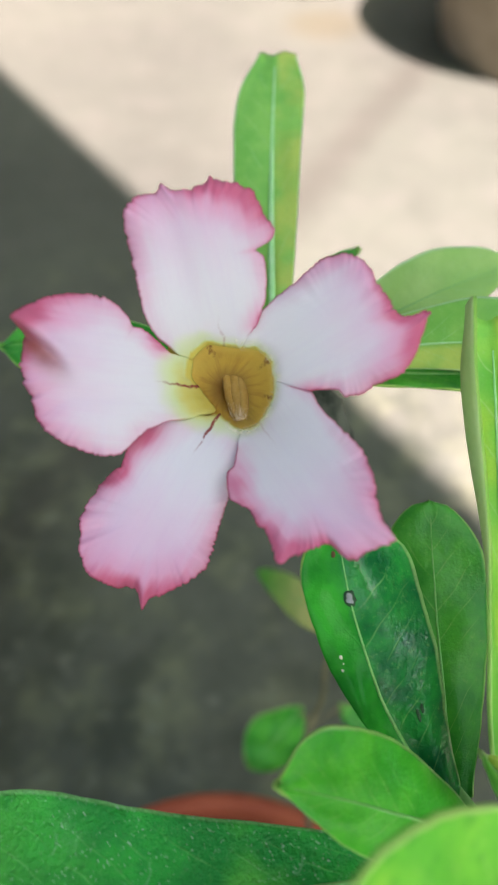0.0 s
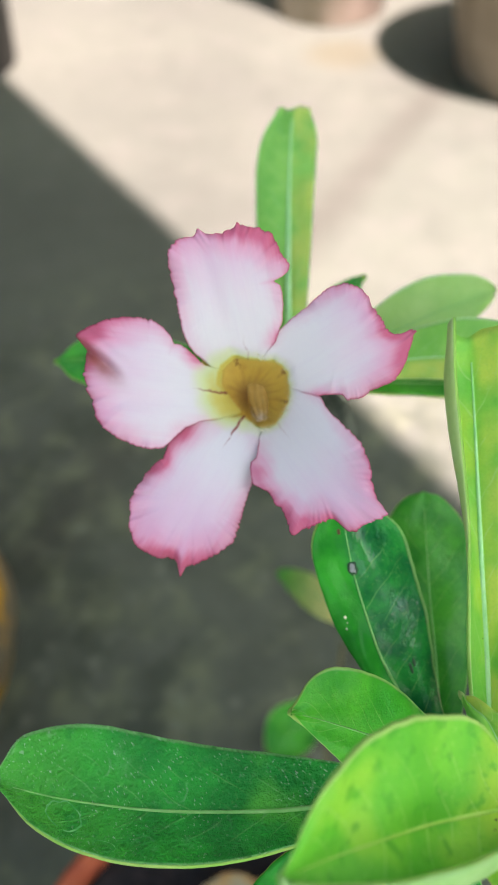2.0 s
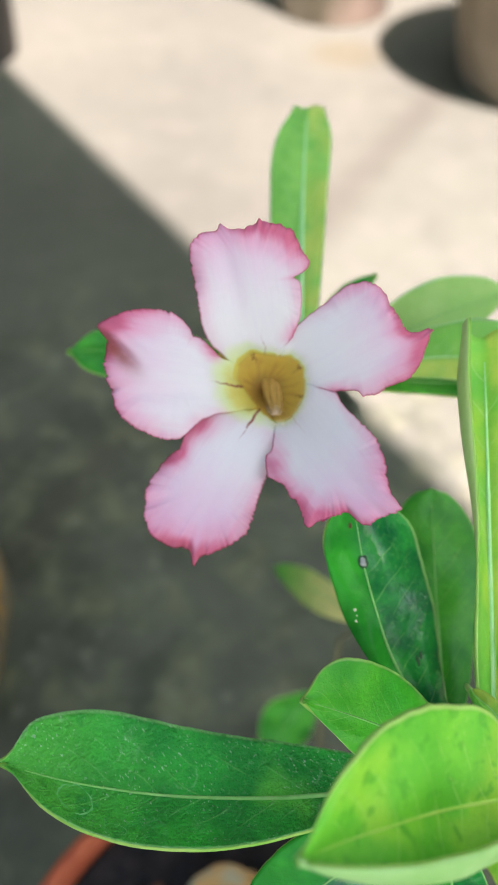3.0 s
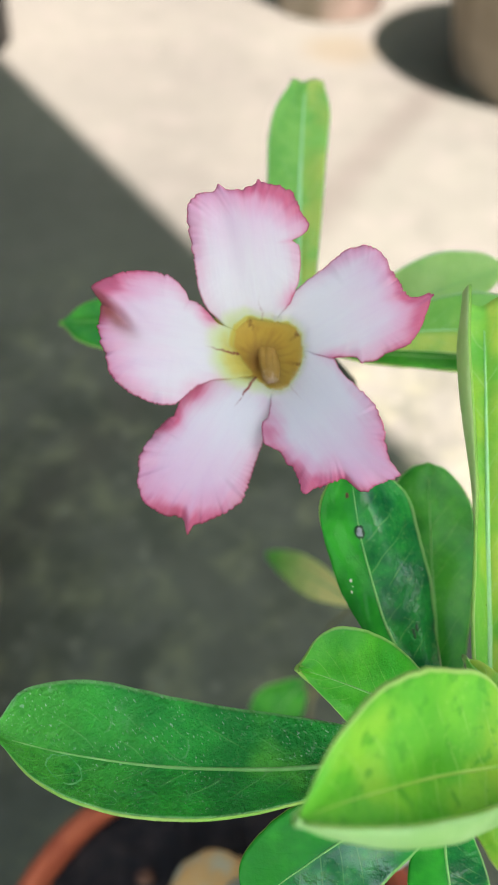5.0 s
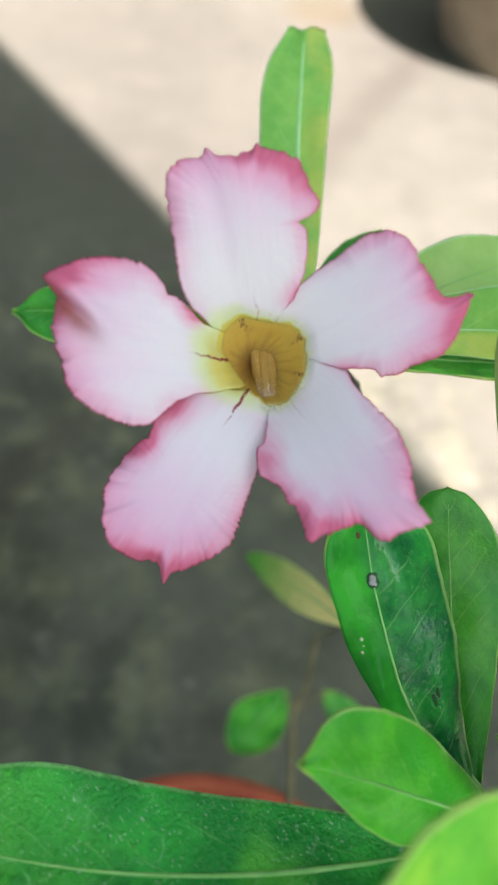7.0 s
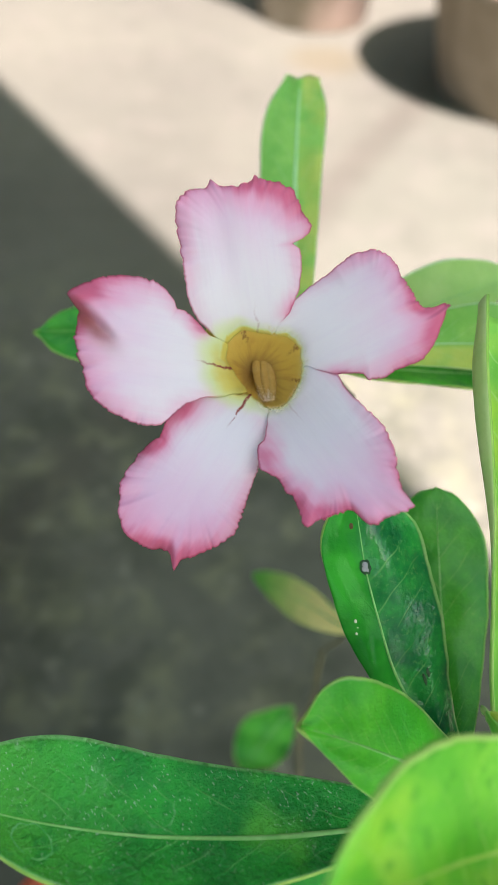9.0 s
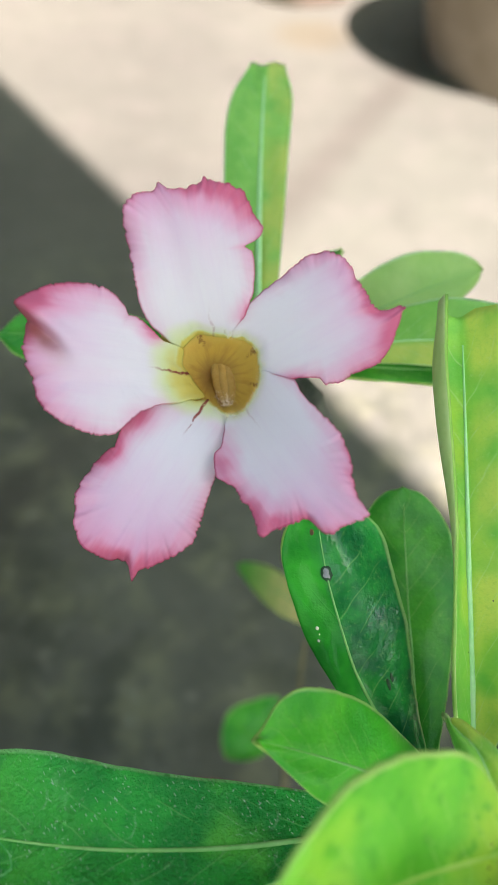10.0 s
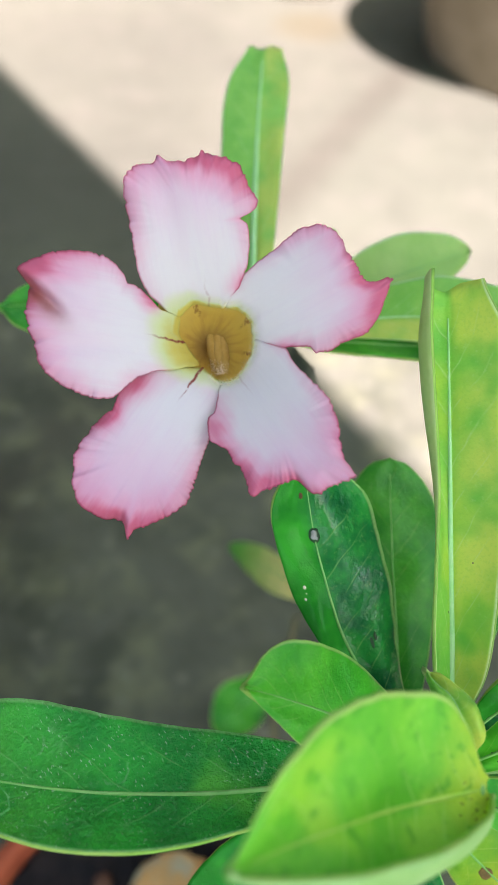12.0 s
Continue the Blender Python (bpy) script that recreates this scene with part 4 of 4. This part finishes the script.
def petal(centre, rise, reach, seed=0.0, fold=0.0, guide=0.0, lift=0.0, blush=(0, 0), crease=None, hook=None, flush=()):
    """A frilled petal: its reach in mm at even angles round its middle; rise: how far its tip stands forward of the throat."""
    cx, cy = centre[0] / 1000, centre[1] / 1000
    aim = Vector((cx, cy)).normalized()
    side = Vector((-aim.y, aim.x))
    count, nr = 300, 30
    bm = bmesh.new()
    uvs, fan = bm.loops.layers.uv.new("UVMap"), bm.loops.layers.uv.new("fan")
    tilt = math.atan2(cy, cx)
    reach = [v * (1 + 0.042 * max(0.0, math.cos(2 * math.pi * k / len(reach) - tilt))) for k, v in enumerate(reach)]
    n = len(reach)

    def radius(g):
        x = g / (2 * math.pi) * n
        i = int(x) % n
        f = x - int(x)
        return (reach[i] * (1 - f) + reach[(i + 1) % n] * f) / 1000

    def stop(g):
        """How far along a ray from its middle the petal runs before it dips into the throat."""
        r = radius(g)
        for k in range(1, 81):
            x, y = cx + r * k / 80 * math.cos(g), cy + r * k / 80 * math.sin(g)
            turn = math.atan2(y, x)
            if math.hypot(x, y) < mouth_at(turn) * (0.90 - 0.10 * left_side(turn)):
                return (k - 0.5) / 80
        return 1.0

    def place(g, rho, run=1.0):
        x, y = radius(g) * math.cos(g) * rho * run + cx, radius(g) * math.sin(g) * rho * run + cy
        out = min(1, max(0, (math.hypot(x, y) - 0.009) / 0.02))
        tooth = max(0.0, noise.noise(Vector((math.cos(g) * 40, math.sin(g) * 40, seed + 13)))) * max(0.0, 0.3 + noise.noise(Vector((math.cos(g) * 3, math.sin(g) * 3, seed + 14))))
        frill = -0.0011 * tooth + 0.00030 * noise.noise(Vector((math.cos(g) * 9, math.sin(g) * 9, seed))) + 0.00030 * noise.noise(Vector((math.cos(g) * 31, math.sin(g) * 24, seed + 3)))
        k = 1 + frill / radius(g) * rho ** 6 * out
        x, y = cx + (x - cx) * k, cy + (y - cy) * k
        if hook:
            y += hook[1] * 1000 * max(0.0, x - hook[0] / 1000) ** 2
        d = math.hypot(x, y)
        turn = math.atan2(y, x)
        mouth = mouth_at(turn)
        al = (Vector((x, y)).dot(aim) - 0.0085) / 0.025
        ac = Vector((x, y)).dot(side) / 0.013
        h = rise / 1000 * (d - 0.009) / 0.024
        h += 0.0020 * (1 - min(1, abs(ac)) ** 2) * math.sin(math.pi * min(1, max(0, al))) - 0.0006
        h += -0.0022 * max(0, rho - 0.72) ** 2 / 0.08 * out * (0.6 + 0.9 * noise.noise(Vector((math.cos(g) * 1.6, math.sin(g) * 1.6, seed + 5))))
        h += out * 0.0009 * rho ** 3 * noise.noise(Vector((math.cos(g) * 5, math.sin(g) * 5, seed + 7)))
        h += out * 0.0005 * rho ** 5 * noise.noise(Vector((math.cos(g) * 14, math.sin(g) * 14, seed + 8)))
        h += out * 0.0005 * noise.noise(Vector((ac * 2.3, al * 0.8, seed + 11)))
        h += fold * math.exp(-((ac - 0.15 - 0.3 * al) / 0.16) ** 2) * out
        h += out * 0.0011 * noise.noise(Vector((ac * 1.3 + 5, al * 0.9, seed + 21)))
        h += out * 0.0002 * noise.noise(Vector((ac * 5.0 + 2, al * 0.7, seed + 31)))
        left = left_side(turn)
        h -= 0.0009 * min(1, max(0, (mouth + 0.0018 - d) / 0.0020)) ** 2
        h -= left * 0.0016 * smooth(mouth + 0.0060 - d, 0, 0.0065) + 0.9 * max(0.0, mouth - d)
        h += lift * (1 - 0.5 * out)
        gold = max((1 - smooth(d, mouth, mouth + 0.0016 + 0.0066 * left)) * (0.30 + 0.70 * left), 1 - smooth(d, mouth * 0.92, mouth))
        free = smooth(d - mouth, 0.0008, 0.0030)
        glow = math.exp(-((x - blush[0] / 1000) ** 2 + (y - blush[1] / 1000) ** 2) / 0.0075 ** 2)
        for bx, by, size in flush:
            glow += 1.3 * math.exp(-((x - bx / 1000) ** 2 + (y - by / 1000) ** 2) / (size / 1000) ** 2)
        dark = 0.0
        if crease:
            (ax, ay), (bx, by) = crease
            vx, vy = bx - ax, by - ay
            size = math.hypot(vx, vy)
            run = ((x * 1000 - ax) * vx + (y * 1000 - ay) * vy) / size / size
            off = ((x * 1000 - ax) * vy - (y * 1000 - ay) * vx) / size
            fade = smooth(1.05 - run, 0, 0.7)
            off += 0.5 * math.sin(run * 3)
            h += -0.0016 * fade * math.exp(-(off / 1.1) ** 2) + 0.0012 * fade * math.exp(-((off + 2.2) / 1.6) ** 2)
            # strength of the shade painted beside the fold
            dark = fade * math.exp(-((off - 0.7) / 1.8) ** 2)
        return in_flower(x, y, h), al, ac, (guide, gold, free, glow, dark)

    centre_v = None
    rows, paint = [], []
    runs = [stop(2 * math.pi * i / count) for i in range(count)]
    runs = [(runs[i - 1] + 2 * runs[i] + runs[(i + 1) % count]) / 4 for i in range(count)]
    for k in range(nr + 1):
        rho = k / nr
        row = []
        if k == 0:
            q, al, ac, tones = place(0.0, 0.0)
            centre_v = (bm.verts.new(q), al, ac, 0.0)
            paint.append(tones)
            continue
        for i in range(count):
            g = 2 * math.pi * i / count
            q, al, ac, tones = place(g, rho, runs[i])
            paint.append(tones)
            row.append((bm.verts.new(q), al, ac, rho))
        rows.append(row)

    def face(vs):
        f = bm.faces.new([v[0] for v in vs])
        for loop, (_, al, ac, rho) in zip(f.loops, vs):
            loop[uvs].uv = (al, rho)
            loop[fan].uv = (al, ac)

    for i in range(count):
        j = (i + 1) % count
        face((centre_v, rows[0][i], rows[0][j]))
        for a, b in zip(rows, rows[1:]):
            face((a[i], b[i], b[j], a[j]))
    ob = own(part("petal", bm, PETAL, plant))
    ob.parent = flower
    ob.matrix_parent_inverse = Matrix.Identity(4)
    solid = ob.modifiers.new("thickness", "SOLIDIFY")
    solid.thickness, solid.offset = 0.0005, -1
    for k, name in enumerate(("guide", "gold", "free", "blush", "crease_shade")):
        tone = ob.data.attributes.new(name, "FLOAT", "POINT")
        tone.data.foreach_set("value", [p[k] for p in paint])
    return ob


petal((-3.7, 20.6), 12.5,
      [9.8, 9.6, 8.4, 11.4, 12.2, 11.9, 11.6, 11.7, 12.0, 12.3, 12.5, 12.6, 12.4, 12.3, 12.0, 11.7, 11.8, 12.3, 10.7, 10.4, 10.0, 10.1, 10.3, 11.0, 12.7, 11.9, 12.5, 13.2, 13.6, 13.8, 13.9, 13.5, 13.2, 12.7, 12.3, 12.0, 11.8, 11.7, 11.6, 11.6, 11.8, 12.1, 12.5, 13.1, 13.5, 13.9, 14.5, 14.9, 15.0, 15.3, 15.7, 15.7, 15.9, 16.2, 16.2, 16.2, 15.8, 15.3, 14.4, 13.7, 13.2, 13.0, 12.8, 12.3, 11.9, 11.6, 11.4, 10.9, 10.6, 10.4, 10.2, 10.0], seed=1.0, fold=-0.0006, guide=0.3, lift=0.00025, blush=(0.2, 31.0), flush=((5.5, 11.0, 2.8),))
petal((18.3, 9.3), 10.5,
      [12.4, 10.4, 9.0, 8.5, 8.4, 8.4, 8.4, 8.5, 8.5, 8.6, 8.7, 9.2, 9.8, 10.4, 10.8, 11.3, 11.4, 11.6, 11.8, 11.6, 11.6, 11.6, 11.4, 11.1, 10.9, 10.9, 10.9, 11.1, 11.3, 11.6, 12.1, 12.5, 13.1, 13.9, 14.4, 15.1, 16.0, 16.7, 16.5, 16.6, 16.4, 16.2, 16.0, 15.4, 14.9, 14.5, 13.5, 12.4, 11.5, 10.8, 10.3, 10.0, 9.8, 9.7, 9.8, 11.0, 11.0, 11.0, 11.1, 10.9, 10.8, 10.8, 11.1, 11.4, 11.9, 12.5, 12.6, 12.9, 13.0, 13.0, 13.2, 13.2], seed=8.0, guide=0.0, blush=(29.0, 8.0), flush=((13.0, -1.5, 3.0),), hook=(26.5, 0.11))
petal((12.4, -15.3), 15.5,
      [10.7, 10.7, 10.6, 10.5, 10.5, 10.5, 10.6, 10.5, 10.4, 10.4, 10.4, 10.6, 10.8, 11.1, 11.5, 12.1, 13.1, 14.8, 15.1, 15.6, 16.2, 17.4, 16.9, 16.3, 15.8, 15.5, 15.3, 14.8, 14.1, 13.6, 13.2, 12.6, 12.3, 12.0, 12.0, 12.9, 12.9, 12.8, 12.7, 12.6, 11.4, 10.4, 9.9, 10.0, 10.1, 10.2, 9.7, 10.0, 10.4, 11.5, 12.7, 12.8, 11.4, 10.8, 10.4, 10.1, 9.9, 9.8, 9.7, 10.5, 13.0, 13.6, 13.5, 13.7, 14.3, 15.1, 15.7, 12.9, 12.1, 11.5, 11.0, 10.8], seed=15.0, fold=0.0005, guide=0.2, lift=0.0003, blush=(9.5, -26.0), flush=((2.6, -15.5, 3.6),))
petal((-12.3, -21.2), 5.0,
      [11.2, 11.5, 12.1, 12.6, 13.2, 14.0, 15.0, 16.4, 18.2, 19.9, 19.8, 19.8, 19.8, 18.4, 17.9, 17.6, 17.4, 16.6, 15.8, 15.3, 14.9, 14.6, 13.6, 12.7, 11.6, 10.6, 10.2, 10.5, 10.8, 10.9, 11.1, 11.3, 11.5, 11.7, 12.1, 12.3, 12.6, 12.9, 13.1, 13.4, 13.7, 14.0, 14.3, 14.7, 14.7, 14.6, 14.7, 14.6, 14.3, 13.7, 13.4, 13.8, 16.3, 14.1, 13.6, 13.2, 12.9, 12.7, 12.6, 12.5, 12.4, 12.3, 12.4, 12.0, 11.6, 11.4, 11.2, 10.9, 10.8, 10.7, 10.7, 10.9], seed=22.0, fold=0.0003, guide=1.0, lift=-0.0003, blush=(-16.6, -34.0), flush=((-14.5, -8.5, 4.2), (-20.0, -14.0, 3.5)))
petal((-19.1, 2.0), 12.5,
      [16.0, 15.9, 15.9, 12.7, 11.0, 9.7, 9.4, 9.3, 9.2, 9.1, 9.1, 9.2, 9.2, 9.0, 8.8, 10.0, 10.7, 11.5, 12.1, 12.8, 13.1, 13.4, 13.8, 14.2, 14.5, 15.0, 15.5, 16.0, 16.5, 16.8, 17.2, 15.2, 14.3, 14.0, 13.8, 13.5, 13.2, 13.1, 13.0, 12.9, 13.0, 13.1, 13.3, 13.6, 13.5, 13.4, 13.4, 13.4, 13.3, 13.3, 13.5, 13.5, 13.5, 13.5, 13.4, 13.1, 12.3, 11.6, 11.0, 10.6, 10.5, 10.6, 10.8, 11.0, 11.6, 12.6, 13.7, 14.8, 16.8, 16.6, 16.4, 16.2], seed=29.0, fold=-0.0008, guide=1.0, lift=0.0004, blush=(-33.0, 11.0), crease=((-33.6, 9.2), (-24.0, 0.4)), flush=((-12.0, 7.5, 3.0),))

# downy anthers lean together out of the throat
for k in range(5):
    bm = bmesh.new()
    side = 0.00105 * (k - 2)
    base = in_flower(side * 1.1 + 0.0004, 0.0050, -0.0116)
    midp = in_flower(side * 1.2 + 0.0014, -0.0008, -0.0098 - abs(side) * 0.4)
    tip = in_flower(side * 0.9 + 0.0021, -0.0064 + abs(side) * 0.5, -0.0066 - abs(side) * 0.5)
    tube(bm, [base, midp, tip], [0.0012, 0.0013, 0.0006], 12, 0.25, k)
    part("anther", bm, ANTHER, flower, "downy beige anther")
rng = random.Random(7)


def tuft(bm, root, tipv, thick):
    p, q = in_flower(*root), in_flower(*tipv)
    w = X * thick
    v = (N.cross((q - p).normalized())).normalized() * thick
    vs = [bm.verts.new(p + w), bm.verts.new(p - w), bm.verts.new(p + v), bm.verts.new(q)]
    for tri in ((0, 1, 3), (1, 2, 3), (2, 0, 3)):
        bm.faces.new([vs[n] for n in tri])


# a pale fringe along the free part of the mouth
bm = bmesh.new()
for k in range(420):
    a = rng.uniform(-1.75, 0.75) if k < 330 else rng.uniform(0.75, 1.5)
    r = mouth_at(a) * rng.uniform(0.94, 1.06)
    root = Vector((r * math.cos(a), r * math.sin(a), -0.0012 - 0.0012 * left_side(a) + (r / mouth_at(a) - 1) * 0.006))
    inward = rng.uniform(0.0003, 0.0013)
    bend = a + rng.uniform(-0.9, 0.9)
    tuft(bm, root, root + Vector((-math.cos(bend) * inward, -math.sin(bend) * inward, rng.uniform(0.0001, 0.0006))), 0.000025)
hairs = part("throat_hairs", bm, HAIR, flower, "fine pale hairs round the throat")
hairs["kind"] = "stuff"
# soft down on the anthers
bm = bmesh.new()
for k in range(1500):
    u = 1 - 0.62 * rng.random() ** 1.4
    root = Vector((0.0008 + 0.0010 * u + rng.gauss(0, 0.0011), -0.0002 - 0.0054 * u + rng.uniform(-0.0006, 0.0006), -0.0108 + 0.0046 * u + rng.uniform(-0.0010, 0.0004)))
    tuft(bm, root, root + Vector((rng.uniform(-0.0011, 0.0011), rng.uniform(-0.0020, 0.0002), rng.uniform(0.0002, 0.0012))), 0.00003)
down = part("anther_down", bm, DOWN, flower, "soft beige down on the anthers")
down["kind"] = "stuff"
bm = bmesh.new()
tube(bm, [in_flower(-0.0010, 0.0008, -0.0138), in_flower(0.0030, 0.0016, -0.0225), in_flower(0.0068, 0.0026, -0.0290), (0.0045, 0.1125, 0.3865), (0.0055, 0.1168, 0.3875)], [0.0062, 0.0052, 0.0038, 0.0022, 0.0020], 16, 0.05)
part("flower_tube", bm, TUBE, flower, "pale green flower tube and stalk")

# ---- pot, soil, pebble ----
bm = bmesh.new()
z0 = RIM_Z
lathe(bm, [(0.060, 0.0), (0.066, 0.003), (0.0812, z0 - 0.028), (0.0818, z0 - 0.018), (0.0800, z0 - 0.016), (0.0785, z0 - 0.030), (0.058, 0.012)], (*POT_AT, 0), 96, True, 0.006)
clay_pot = thing("clay_pot", bm, TERRACOTTA, "orange terracotta flower pot with a rolled rim, standing on concrete", "flower pot")
bm = bmesh.new()
lathe(bm, [(0.0816, z0 - 0.0265), (0.0905, z0 - 0.0255), (0.0918, z0 - 0.022), (0.0924, z0 - 0.012), (0.0922, z0 - 0.004), (0.0905, z0), (0.0868, z0 + 0.0004), (0.0845, z0 - 0.003), (0.0826, z0 - 0.014), (0.0816, z0 - 0.0265)],
      (*POT_AT, 0), 96, False, 0.006)
bmesh.ops.recalc_face_normals(bm, faces=bm.faces)
part("rim", bm, TERRACOTTA, clay_pot, "rolled terracotta rim")
bm = bmesh.new()
rows = []
for k in range(22):
    r = 0.0822 * k / 21
    row = []
    for i in range(72):
        a = 2 * math.pi * i / 72
        x, y = POT_AT[0] + r * math.cos(a), POT_AT[1] + r * math.sin(a)
        h = 0.006 * noise.noise(Vector((x * 40, y * 40, 1))) + 0.003 * noise.noise(Vector((x * 160, y * 160, 2)))
        row.append(bm.verts.new((x, y, SOIL_Z + h * (1 if k < 20 else 0.4))))
    rows.append(row)
for p, q in zip(rows, rows[1:]):
    for i in range(72):
        j = (i + 1) % 72
        bm.faces.new((p[i], p[j], q[j], q[i]))
low = [bm.verts.new((v.co.x * 1.0, v.co.y * 1.0, SOIL_Z - 0.03)) for v in rows[-1]]
for i in range(72):
    j = (i + 1) % 72
    bm.faces.new((rows[-1][i], rows[-1][j], low[j], low[i]))
bmesh.ops.remove_doubles(bm, verts=bm.verts, dist=1e-5)
thing("potting_soil", bm, SOIL, "dark crumbly soil in the clay pot", "soil", "stuff")
bm = bmesh.new()
blob(bm, (-0.016, 0.031, SOIL_Z + 0.009), (0.020, 0.017, 0.014), 3, 0.15, 16, 24)
thing("pebble", bm, PEBBLE, "cream rounded pebble lying on the soil", "stone")


# brown crumbs of earth lie about the pebble
CLOD = plain("brown_earth_crumb", (0.055, 0.026, 0.014), (0.12, 0.058, 0.030), 140, 0.9, 0.8, 0.001)
rng = random.Random(21)
for x, y, size in ((-0.030, 0.027, 0.0068), (-0.060, 0.014, 0.0062), (-0.046, 0.038, 0.0038), (-0.066, 0.030, 0.0034), (-0.040, 0.008, 0.0040), (0.006, 0.036, 0.0045), (0.040, 0.020, 0.0050), (0.050, -0.012, 0.0042)):
    bm = bmesh.new()
    blob(bm, (x, y, SOIL_Z + 0.0045), (size, size * rng.uniform(0.7, 0.95), size * rng.uniform(0.6, 0.8)), x * 900, 0.45, 10, 14)
    thing("earth_crumb", bm, CLOD, "brown crumb of earth lying on the potting soil", "soil", group="earth crumbs in the pot")


# ---- other pots in the yard ----
def yard_pot(centre, top, foot, height, mat, label, lip=0.012):
    bm = bmesh.new()
    lathe(bm, [(foot * 0.96, 0.0), (foot, 0.004), (top * 0.955, height - lip * 2.2), (top, height - lip * 2.1), (top * 1.005, height - 0.003), (top * 0.985, height), (top * 0.93, height - 0.001), (top * 0.90, height - lip * 2), (foot * 0.9, 0.02)],
          (*centre, 0), 72, True, 0.01, centre[0] * 9)
    pot = thing("flower_pot", bm, mat, label, "flower pot")
    bm = bmesh.new()
    lathe(bm, [(top * 0.99, height - lip * 2.0), (top * 1.03, height - lip * 1.8), (top * 1.035, height - 0.004), (top * 1.02, height + 0.002), (top * 0.95, height + 0.003), (top * 0.94, height - lip)], (*centre, 0), 72, False, 0.01, centre[0] * 9)
    part("rim", bm, mat, pot, "thick turned rim")
    bm = bmesh.new()
    lathe(bm, [(0.001, height * 0.80 + 0.01), (top * 0.5, height * 0.80 + 0.006), (top * 0.885, height * 0.8), (top * 0.86, height * 0.8 - 0.02)], (*centre, 0), 40, True, 0.03)
    thing("pot_soil", bm, SOIL, "dark soil filling a yard pot", "soil", "stuff")
    return pot


yard_pot((0.533, 1.324), 0.272, 0.220, 0.20, POT_BROWN, "wide weathered brown pot standing on the sunlit concrete")
yard_pot((0.640, 1.870), 0.190, 0.165, 0.22, POT_BROWN, "weathered brown pot in a row along the sunlit yard")
yard_pot((0.105, 1.665), 0.140, 0.110, 0.30, POT_BROWN, "weathered brown pot standing at the back of the sunlit yard")
# brownish pot given a near-black colour for its shaded side
yard_pot((-0.620, 1.400), 0.150, 0.125, 0.22, POT_SHADED, "pot at the edge of the shade, coloured near black for its shaded side")
bm = bmesh.new()
lathe(bm, [(0.070, 0.0), (0.078, 0.004), (0.106, 0.035), (0.120, 0.075), (0.117, 0.105), (0.102, 0.128), (0.090, 0.136), (0.094, 0.146), (0.088, 0.148), (0.082, 0.138), (0.070, 0.120)], (-0.295, 0.190, 0), 72, True, 0.01, 2)
thing("round_pot", bm, POT_YELLOW, "round-bellied grey pot with worn orange-yellow paint, in the shade", "flower pot")
